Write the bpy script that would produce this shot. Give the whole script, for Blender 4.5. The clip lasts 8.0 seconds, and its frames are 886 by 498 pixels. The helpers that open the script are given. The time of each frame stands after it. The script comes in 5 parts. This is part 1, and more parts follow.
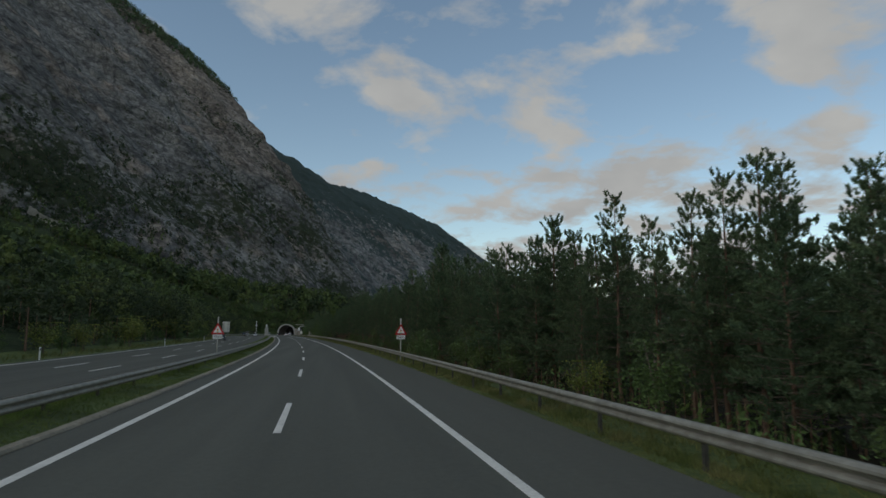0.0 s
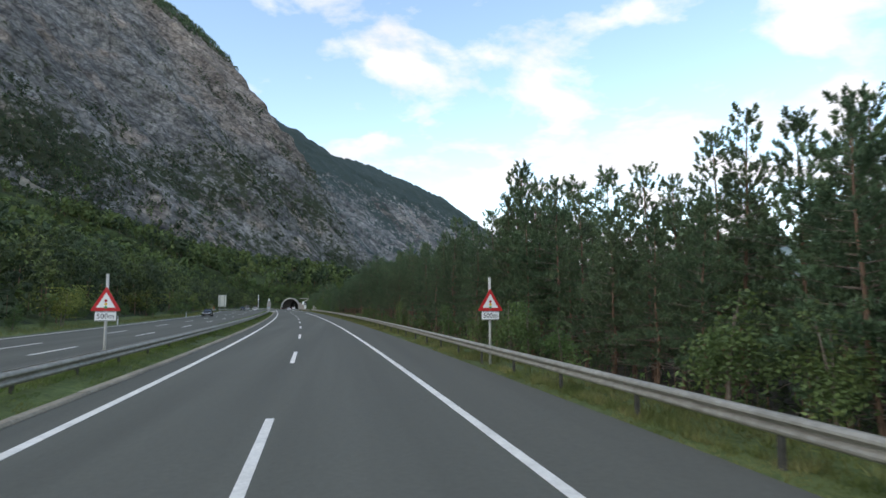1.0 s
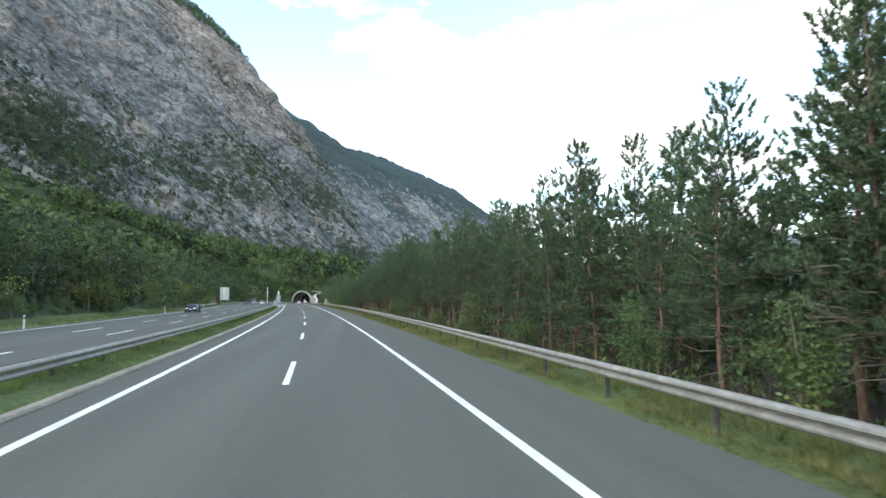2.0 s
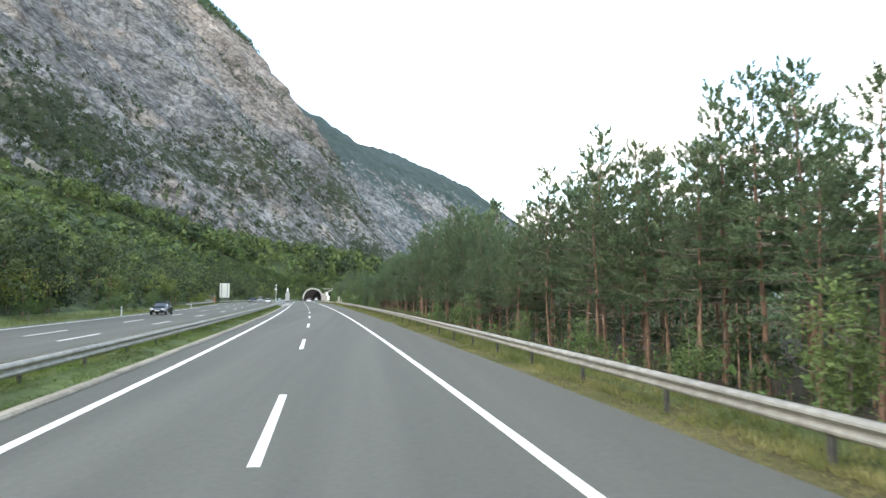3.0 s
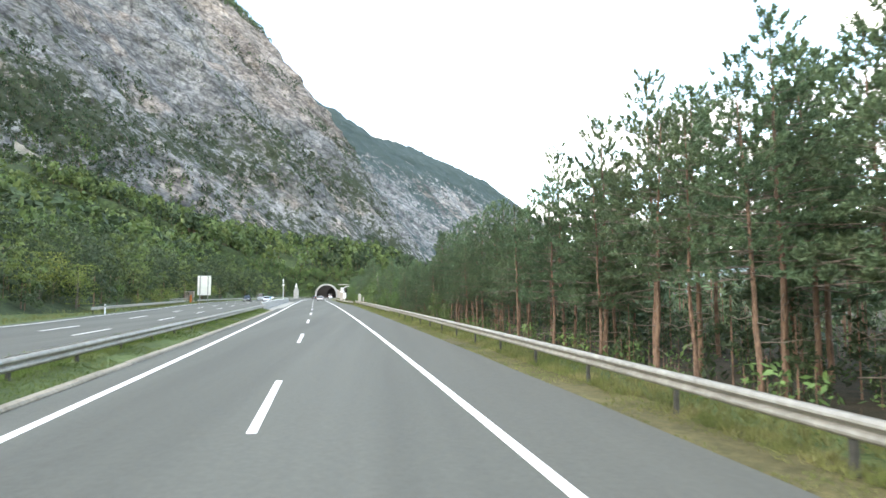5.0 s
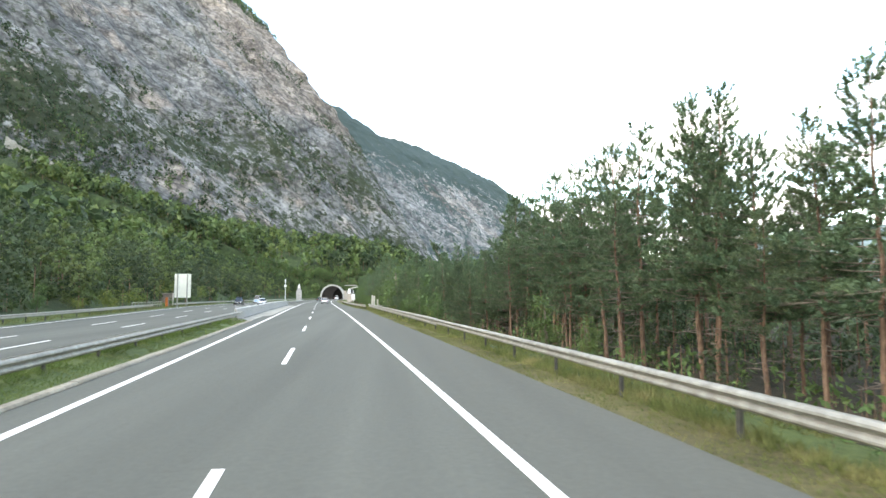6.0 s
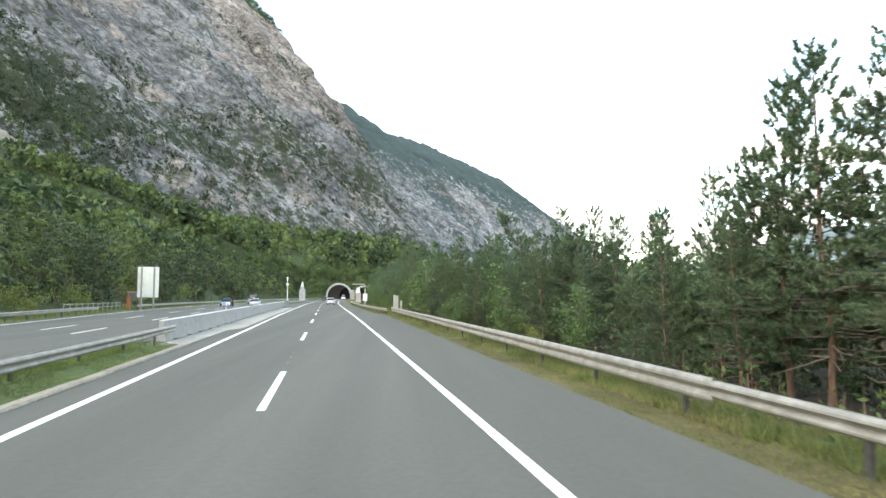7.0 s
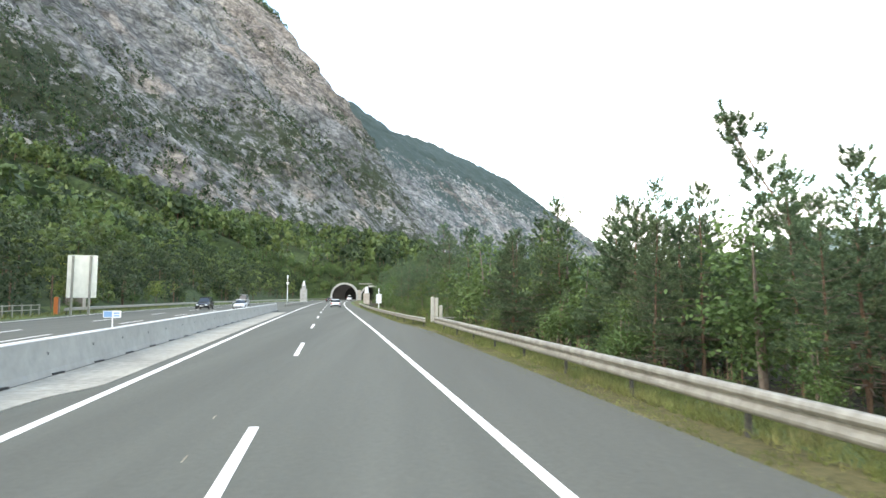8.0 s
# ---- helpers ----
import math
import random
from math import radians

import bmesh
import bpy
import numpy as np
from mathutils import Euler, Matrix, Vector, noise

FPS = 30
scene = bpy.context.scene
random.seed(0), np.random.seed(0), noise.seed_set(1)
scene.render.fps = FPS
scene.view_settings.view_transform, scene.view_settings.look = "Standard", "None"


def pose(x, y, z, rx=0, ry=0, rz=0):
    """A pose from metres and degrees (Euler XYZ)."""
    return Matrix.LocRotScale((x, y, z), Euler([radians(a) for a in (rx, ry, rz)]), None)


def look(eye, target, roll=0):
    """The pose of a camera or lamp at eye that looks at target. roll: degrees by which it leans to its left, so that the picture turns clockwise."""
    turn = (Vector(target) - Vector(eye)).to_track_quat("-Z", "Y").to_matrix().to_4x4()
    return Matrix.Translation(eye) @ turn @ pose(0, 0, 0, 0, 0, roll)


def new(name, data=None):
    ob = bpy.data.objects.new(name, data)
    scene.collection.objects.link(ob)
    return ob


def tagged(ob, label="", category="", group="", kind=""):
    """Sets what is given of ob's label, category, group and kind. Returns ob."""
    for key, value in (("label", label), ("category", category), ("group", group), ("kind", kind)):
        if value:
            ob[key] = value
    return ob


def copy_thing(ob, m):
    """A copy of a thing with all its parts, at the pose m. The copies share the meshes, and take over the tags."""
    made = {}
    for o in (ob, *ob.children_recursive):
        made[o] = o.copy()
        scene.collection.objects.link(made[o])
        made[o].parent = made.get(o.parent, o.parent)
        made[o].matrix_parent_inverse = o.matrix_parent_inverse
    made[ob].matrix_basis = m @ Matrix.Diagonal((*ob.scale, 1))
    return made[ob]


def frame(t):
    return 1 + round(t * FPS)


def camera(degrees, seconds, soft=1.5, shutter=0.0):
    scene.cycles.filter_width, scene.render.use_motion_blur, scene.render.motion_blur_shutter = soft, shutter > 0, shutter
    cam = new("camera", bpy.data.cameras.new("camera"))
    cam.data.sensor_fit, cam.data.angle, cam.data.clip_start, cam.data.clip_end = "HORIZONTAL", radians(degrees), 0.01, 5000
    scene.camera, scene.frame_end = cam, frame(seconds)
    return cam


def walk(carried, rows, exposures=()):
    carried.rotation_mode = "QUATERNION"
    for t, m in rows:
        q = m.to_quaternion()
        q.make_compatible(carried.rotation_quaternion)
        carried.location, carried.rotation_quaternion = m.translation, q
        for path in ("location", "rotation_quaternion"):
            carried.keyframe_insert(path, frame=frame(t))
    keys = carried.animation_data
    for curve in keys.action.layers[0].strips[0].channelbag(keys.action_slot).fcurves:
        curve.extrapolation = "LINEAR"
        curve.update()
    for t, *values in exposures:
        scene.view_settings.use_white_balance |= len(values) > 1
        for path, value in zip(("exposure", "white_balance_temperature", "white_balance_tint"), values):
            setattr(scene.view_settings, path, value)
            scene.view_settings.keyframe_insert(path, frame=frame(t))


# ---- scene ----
# ---- camera and walk ----
FOV = 70.8
cam = camera(FOV, 8.0, soft=1.55, shutter=0.07)
walk(cam, [
    (0, pose(0.93, 11.30, 2.22, 97.77, -0.07, -10.00)),
    (0.5, pose(0.74, 24.05, 2.25, 95.91, 0.02, -10.06)),
    (1, pose(0.46, 37.08, 2.28, 95.39, 0.10, -9.56)),
    (1.5, pose(0.06, 50.26, 2.33, 95.00, 0.18, -9.06)),
    (3, pose(-1.60, 89.48, 2.52, 94.59, -0.04, -7.40)),
    (3.5, pose(-2.34, 102.69, 2.59, 94.47, 0.03, -7.19)),
    (4, pose(-3.01, 115.86, 2.67, 94.44, 0.21, -6.87)),
    (4.5, pose(-3.88, 128.84, 2.74, 94.35, 0.14, -6.52)),
    (5.8, pose(-6.13, 162.43, 2.91, 94.24, 0.03, -5.48)),
    (6, pose(-6.56, 167.63, 2.94, 94.36, 0.19, -5.52)),
    (6.5, pose(-7.74, 180.70, 3.00, 94.45, -0.09, -5.27)),
    (7, pose(-8.90, 193.73, 3.06, 94.33, 0.02, -4.97)),
    (7.5, pose(-10.12, 206.45, 3.12, 94.36, -0.20, -4.86)),
    (8, pose(-11.29, 219.21, 3.17, 94.41, -0.31, -4.56)),
], exposures=[(0, -0.2, 7300, 6), (0.5, 0.34, 7500, 9), (1, 1.2, 7000, 11), (1.5, 1.66, 6700, 7), (3, 2.58, 7550, 11), (3.5, 2.55, 7550, 11), (4, 2.56, 7600, 11),
                 (4.5, 2.93, 7600, 11), (6, 2.81, 7700, 10), (7, 2.69, 7800, 10), (7.5, 2.69, 7850, 10), (8, 2.7, 7850, 10)])

# ---- world and light ----
SUN_EL, SUN_ROT = radians(32), radians(-120)
world = bpy.data.worlds.new("evening_sky")
scene.world = world
world.use_nodes = True
wt = world.node_tree
wt.nodes.clear()


def wn(kind, **kw):
    n = wt.nodes.new(kind)
    for k, v in kw.items():
        if k == "ins":
            for i, val in v.items():
                n.inputs[i].default_value = val
        else:
            setattr(n, k, v)
    return n


w_sky = wn("ShaderNodeTexSky", sky_type="NISHITA", sun_disc=False, sun_elevation=SUN_EL, sun_rotation=SUN_ROT,
           altitude=600, air_density=1.0, dust_density=0.6, ozone_density=0.35)
w_co = wn("ShaderNodeTexCoord")
w_sep = wn("ShaderNodeSeparateXYZ")
w_up = wn("ShaderNodeMath", operation="ADD", ins={1: 0.22})
w_dx = wn("ShaderNodeMath", operation="DIVIDE")
w_dy = wn("ShaderNodeMath", operation="DIVIDE")
w_com = wn("ShaderNodeCombineXYZ", ins={2: 33.3})
w_noise = wn("ShaderNodeTexNoise", ins={"Scale": 3.4, "Detail": 9.0, "Roughness": 0.55, "Distortion": 0.2})
w_ramp = wn("ShaderNodeValToRGB")
w_ramp.color_ramp.elements[0].position, w_ramp.color_ramp.elements[1].position = 0.475, 0.6
w_shade = wn("ShaderNodeTexNoise", ins={"Scale": 4.0, "Detail": 5.0})
w_cloud = wn("ShaderNodeMix", data_type="RGBA")
w_cloud.inputs[6].default_value = (2.25, 2.42, 2.8, 1)
w_cloud.inputs[7].default_value = (3.7, 3.86, 4.2, 1)
w_mix = wn("ShaderNodeMix", data_type="RGBA")
w_bg = wn("ShaderNodeBackground", ins={1: 0.15})
w_out = wn("ShaderNodeOutputWorld")
wl = wt.links.new
wl(w_co.outputs["Generated"], w_sep.inputs[0])
wl(w_sep.outputs[2], w_up.inputs[0])
wl(w_sep.outputs[0], w_dx.inputs[0])
wl(w_up.outputs[0], w_dx.inputs[1])
wl(w_sep.outputs[1], w_dy.inputs[0])
wl(w_up.outputs[0], w_dy.inputs[1])
wl(w_dx.outputs[0], w_com.inputs[0])
wl(w_dy.outputs[0], w_com.inputs[1])
wl(w_com.outputs[0], w_noise.inputs[0])
wl(w_com.outputs[0], w_shade.inputs[0])
w_low = wn("ShaderNodeMapRange", ins={1: 0.04, 2: 0.32, 3: 0.045, 4: 0.0})
w_sum = wn("ShaderNodeMath", operation="ADD")
wl(w_sep.outputs[2], w_low.inputs[0])
wl(w_noise.outputs[0], w_sum.inputs[0])
wl(w_low.outputs[0], w_sum.inputs[1])
wl(w_sum.outputs[0], w_ramp.inputs[0])
wl(w_shade.outputs[0], w_cloud.inputs[0])
wl(w_ramp.outputs[0], w_mix.inputs[0])
w_haze = wn("ShaderNodeMix", data_type="RGBA", blend_type="MULTIPLY")
w_haze.inputs[0].default_value = 1.0
w_haze.inputs[7].default_value = (0.97, 1.02, 1.02, 1)
wl(w_sky.outputs[0], w_haze.inputs[6])
wl(w_haze.outputs[2], w_mix.inputs[6])
wl(w_cloud.outputs[2], w_mix.inputs[7])
wl(w_mix.outputs[2], w_bg.inputs[0])
wl(w_bg.outputs[0], w_out.inputs[0])

sun_data = bpy.data.lights.new("sun", "SUN")
sun_data.energy, sun_data.angle, sun_data.color = 0.5, radians(60), (1.0, 0.95, 0.88)
sun = new("sun", sun_data)
sun.matrix_world = look((math.sin(SUN_ROT) * 900, math.cos(SUN_ROT) * 900, 900 * math.tan(SUN_EL)), (0, 0, 0))


# ---- materials ----
def mat(name, cols, scale=3.0, rough=0.8, metal=0.0, bump=0.0, bump_scale=40.0, big=0.25, big_scale=0.15, stretch=(1, 1, 1),
        island=0.0, translucent=0.0, big_stretch=None, detail=6.0, contrast=0.35, world_co=False, spec=0.3):
    """cols: two or three base colours blended by fine noise; big: strength of a second, larger tone variation."""
    m = bpy.data.materials.new(name)
    m.use_nodes = True
    t = m.node_tree
    t.nodes.clear()
    n, l = t.nodes.new, t.links.new
    out, bs = n("ShaderNodeOutputMaterial"), n("ShaderNodeBsdfPrincipled")
    co = n("ShaderNodeNewGeometry") if world_co else n("ShaderNodeTexCoord")
    src = co.outputs["Position"] if world_co else co.outputs["Object"]
    mp = n("ShaderNodeMapping")
    mp.inputs["Scale"].default_value = stretch
    l(src, mp.inputs[0])
    nz = n("ShaderNodeTexNoise")
    nz.inputs["Scale"].default_value, nz.inputs["Detail"].default_value, nz.inputs["Roughness"].default_value = scale, detail, 0.62
    l(mp.outputs[0], nz.inputs[0])
    rp = n("ShaderNodeValToRGB")
    el = rp.color_ramp.elements
    el[0].position, el[1].position = 0.5 - contrast / 2, 0.5 + contrast / 2
    el[0].color, el[1].color = (*cols[0], 1), (*cols[-1], 1)
    if len(cols) > 2:
        e = el.new(0.5)
        e.color = (*cols[1], 1)
    l(nz.outputs[0], rp.inputs[0])
    bz = n("ShaderNodeTexNoise")
    bz.inputs["Scale"].default_value, bz.inputs["Detail"].default_value = big_scale, 4.0
    mb = n("ShaderNodeMapping")
    mb.inputs["Scale"].default_value = big_stretch or stretch
    l(src, mb.inputs[0])
    l(mb.outputs[0], bz.inputs[0])
    mr = n("ShaderNodeMapRange")
    mr.inputs[1].default_value, mr.inputs[2].default_value = 0.3, 0.7
    mr.inputs[3].default_value, mr.inputs[4].default_value = 1 - big, 1 + big
    l(bz.outputs[0], mr.inputs[0])
    mul = n("ShaderNodeVectorMath")
    mul.operation = "SCALE"
    l(rp.outputs[0], mul.inputs[0])
    l(mr.outputs[0], mul.inputs["Scale"])
    colour = mul.outputs[0]
    if island:
        g, oi = n("ShaderNodeNewGeometry"), n("ShaderNodeObjectInfo")
        hs = n("ShaderNodeHueSaturation")
        a = n("ShaderNodeMapRange")
        a.inputs[3].default_value, a.inputs[4].default_value = 1 - island, 1 + island
        l(g.outputs["Random Per Island"], a.inputs[0])
        b = n("ShaderNodeMapRange")
        b.inputs[3].default_value, b.inputs[4].default_value = 0.485, 0.515
        l(oi.outputs["Random"], b.inputs[0])
        l(a.outputs[0], hs.inputs["Value"])
        l(b.outputs[0], hs.inputs["Hue"])
        l(colour, hs.inputs["Color"])
        colour = hs.outputs[0]
    l(colour, bs.inputs["Base Color"])
    bs.inputs["Roughness"].default_value, bs.inputs["Metallic"].default_value = rough, metal
    bs.inputs["Specular IOR Level"].default_value = spec
    if bump:
        bn, bp = n("ShaderNodeTexNoise"), n("ShaderNodeBump")
        bn.inputs["Scale"].default_value, bn.inputs["Detail"].default_value = bump_scale, 5.0
        l(mp.outputs[0], bn.inputs[0])
        l(bn.outputs[0], bp.inputs["Height"])
        bp.inputs["Strength"].default_value = bump
        bp.inputs["Distance"].default_value = 1.0 / bump_scale
        l(bp.outputs[0], bs.inputs["Normal"])
    shader = bs.outputs[0]
    if translucent:
        tr, mx = n("ShaderNodeBsdfTranslucent"), n("ShaderNodeMixShader")
        l(colour, tr.inputs[0])
        mx.inputs[0].default_value = translucent
        l(shader, mx.inputs[1])
        l(tr.outputs[0], mx.inputs[2])
        shader = mx.outputs[0]
    l(shader, out.inputs[0])
    return m


ASPHALT = mat("asphalt", [(0.09, 0.092, 0.076), (0.104, 0.107, 0.09), (0.121, 0.123, 0.103)], scale=9, rough=0.88, bump=0.5, bump_scale=120,
              big=0.13, big_scale=0.75, big_stretch=(1, 0.03, 1), contrast=0.62, spec=0.18, detail=9)
ASPHALT_C = mat("shoulder_asphalt", [(0.089, 0.09, 0.075), (0.103, 0.105, 0.088), (0.119, 0.12, 0.101)], scale=8, rough=0.9, bump=0.5, bump_scale=120,
                big=0.08, big_scale=0.75, big_stretch=(1, 0.03, 1), contrast=0.62, spec=0.18, detail=9)
PAINT = mat("road_paint", [(0.6, 0.585, 0.53), (0.78, 0.765, 0.7)], scale=14, rough=0.6, bump=0.3, bump_scale=90, big=0.12, big_scale=1.3)
CONCRETE_PALE = mat("pale_concrete", [(0.28, 0.27, 0.25), (0.36, 0.345, 0.32), (0.43, 0.41, 0.38)], scale=1.2, rough=0.88, big=0.14, big_scale=0.3)
BARRIER = mat("barrier_concrete", [(0.275, 0.272, 0.243), (0.31, 0.306, 0.274), (0.34, 0.335, 0.3)], scale=2.2, rough=0.88, bump=0.2, bump_scale=50, big=0.07, big_scale=0.4)
BARRIER_CAP = mat("bright_concrete_edge", [(0.62, 0.61, 0.57), (0.74, 0.73, 0.69)], scale=5, rough=0.8, big=0.12, big_scale=0.6)
GUTTER = mat("gutter_concrete", [(0.25, 0.24, 0.2), (0.31, 0.298, 0.25), (0.37, 0.355, 0.3)], scale=5, rough=0.9, bump=0.4, bump_scale=60, big=0.18, big_scale=0.5)
CONCRETE = mat("concrete", [(0.4, 0.385, 0.325), (0.44, 0.424, 0.36), (0.48, 0.462, 0.395)], scale=2.5, rough=0.9, bump=0.3, bump_scale=60, big=0.06, big_scale=0.4)
KERB = mat("kerb_stone", [(0.22, 0.19, 0.14), (0.36, 0.325, 0.25)], scale=8, rough=0.9, bump=0.5, bump_scale=50, big=0.2, big_scale=0.6)
OLD_STEEL = mat("weathered_steel", [(0.06, 0.058, 0.05), (0.11, 0.105, 0.092)], scale=6, rough=0.7, metal=0.3, big=0.2, big_scale=0.7)
STEEL = mat("galvanised_steel", [(0.25, 0.238, 0.2), (0.32, 0.305, 0.258), (0.4, 0.382, 0.326)], scale=3, rough=0.58, metal=0.45, bump=0.08, bump_scale=30,
            big=0.07, big_scale=0.5)
GRASS = mat("verge_grass", [(0.056, 0.082, 0.024), (0.09, 0.122, 0.037), (0.13, 0.155, 0.053)], scale=5, rough=0.95, bump=0.8, bump_scale=25, big=0.3, big_scale=0.25)
BLADE = mat("grass_blades", [(0.095, 0.13, 0.034), (0.175, 0.188, 0.062), (0.28, 0.25, 0.11)], scale=0.9, rough=0.8, island=0.35, translucent=0.3, big=0.25, big_scale=0.2)
DRY = mat("dry_verge", [(0.062, 0.058, 0.022), (0.095, 0.085, 0.034), (0.13, 0.108, 0.046)], scale=6, rough=0.95, bump=0.8, bump_scale=30, big=0.3, big_scale=0.3)
MOSS = mat("slope_undergrowth", [(0.018, 0.03, 0.01), (0.035, 0.055, 0.018), (0.06, 0.085, 0.028)], scale=0.5, rough=1.0, bump=0.9, bump_scale=3, big=0.35, big_scale=0.06)
BLADE_GREEN = mat("green_grass_blades", [(0.085, 0.135, 0.03), (0.145, 0.2, 0.052), (0.23, 0.255, 0.09)], scale=0.9, rough=0.8, island=0.3, translucent=0.3, big=0.25, big_scale=0.2)
# forest floor kept extra dark, with the canopy's shade included in its colour
SOIL = mat("shaded_forest_floor", [(0.02, 0.021, 0.01), (0.04, 0.034, 0.02), (0.06, 0.046, 0.028)], scale=1.2, rough=1.0, bump=0.8, bump_scale=8, big=0.3, big_scale=0.05)
NEEDLE = mat("pine_needles", [(0.062, 0.102, 0.056), (0.102, 0.156, 0.08), (0.152, 0.204, 0.1)], scale=0.7, rough=0.65, island=0.35, translucent=0.25, big=0.25, big_scale=0.3)
LEAF = mat("broad_leaves", [(0.06, 0.104, 0.034), (0.11, 0.17, 0.054), (0.185, 0.24, 0.072)], scale=0.22, rough=0.6, island=0.25, translucent=0.3, big=0.45, big_scale=0.1)
LEAF_SLOPE = mat("slope_leaves", [(0.05, 0.082, 0.028), (0.088, 0.132, 0.042), (0.138, 0.178, 0.056)], scale=0.16, rough=0.6, island=0.14, translucent=0.3, big=0.5, big_scale=0.11)
LEAF_PINE = mat("slope_needles", [(0.026, 0.043, 0.02), (0.044, 0.07, 0.03), (0.075, 0.106, 0.047)], scale=0.3, rough=0.65, island=0.25, translucent=0.25, big=0.42, big_scale=0.11)
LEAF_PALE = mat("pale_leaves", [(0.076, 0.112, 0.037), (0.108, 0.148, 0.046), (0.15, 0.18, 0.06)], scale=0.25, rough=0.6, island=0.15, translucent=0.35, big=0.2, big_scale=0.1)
SHRUB = mat("shrub_leaves", [(0.11, 0.15, 0.036), (0.19, 0.225, 0.055), (0.29, 0.29, 0.085)], scale=0.6, rough=0.6, island=0.35, translucent=0.35, big=0.3, big_scale=0.3)
BARK = mat("pine_bark", [(0.09, 0.062, 0.046), (0.18, 0.115, 0.077), (0.27, 0.175, 0.115)], scale=7, rough=0.95, bump=0.9, bump_scale=22, stretch=(1, 1, 0.3), big=0.25, big_scale=0.5)
TWIG = mat("dead_branches", [(0.12, 0.095, 0.075), (0.24, 0.2, 0.16)], scale=6, rough=0.95)
WHITE = mat("white_coating", [(0.72, 0.72, 0.7), (0.82, 0.82, 0.8)], scale=4, rough=0.45, big=0.06, big_scale=1.0)
GREYBACK = mat("sign_back", [(0.7, 0.68, 0.58), (0.8, 0.78, 0.68)], scale=1.5, rough=0.5, big=0.08, big_scale=0.8)
POST_GREY = mat("sign_post_steel", [(0.4, 0.39, 0.355), (0.5, 0.488, 0.445)], scale=3, rough=0.55, metal=0.1, big=0.1, big_scale=0.8)
RED = mat("red_sign_film", [(0.5, 0.02, 0.025), (0.58, 0.03, 0.03)], scale=4, rough=0.4)
BLACK = mat("black_film", [(0.012, 0.012, 0.012), (0.02, 0.02, 0.02)], scale=4, rough=0.5)
YELLOW = mat("yellow_film", [(0.75, 0.45, 0.02), (0.8, 0.5, 0.03)], scale=4, rough=0.4)
GREEN = mat("green_film", [(0.01, 0.25, 0.08), (0.015, 0.3, 0.1)], scale=4, rough=0.4)
BLUE = mat("blue_film", [(0.16, 0.3, 0.5), (0.2, 0.36, 0.56)], scale=4, rough=0.4)
ORANGE = mat("orange_plastic", [(0.6, 0.16, 0.05), (0.7, 0.22, 0.07)], scale=4, rough=0.5)
# near-black colour puts the darkness of the unlit bore into its lining
DARK = mat("near_black_lining", [(0.01, 0.01, 0.0095), (0.02, 0.0195, 0.018)], scale=0.6, rough=0.9)
BROWNWALL = mat("brownish_painted_slats", [(0.2, 0.155, 0.13), (0.28, 0.22, 0.185)], scale=3, rough=0.8, big=0.15, big_scale=0.6)
PINKWALL = mat("weathered_rendered_wall", [(0.36, 0.31, 0.26), (0.46, 0.405, 0.345)], scale=1.5, rough=0.9, big=0.15, big_scale=0.4)
CARWHITE = mat("white_car_paint", [(0.74, 0.74, 0.74), (0.78, 0.78, 0.78)], rough=0.25, big=0.02, spec=0.6)
CARBLACK = mat("black_car_paint", [(0.012, 0.013, 0.015), (0.018, 0.018, 0.02)], rough=0.2, big=0.05, spec=0.6)
CARGREY = mat("silver_car_paint", [(0.3, 0.31, 0.32), (0.34, 0.35, 0.36)], rough=0.3, metal=0.5, big=0.05)
TYRE = mat("tyre_rubber", [(0.015, 0.015, 0.015), (0.03, 0.03, 0.03)], rough=0.9)
CARGLASS = mat("dark_car_glass", [(0.015, 0.02, 0.022), (0.02, 0.025, 0.028)], rough=0.08, spec=0.8)
LAMPGLASS = mat("lamp_glass", [(0.7, 0.7, 0.68), (0.8, 0.8, 0.78)], rough=0.15)
TAILLAMP = mat("red_lamp_glass", [(0.4, 0.01, 0.01), (0.5, 0.02, 0.02)], rough=0.2)


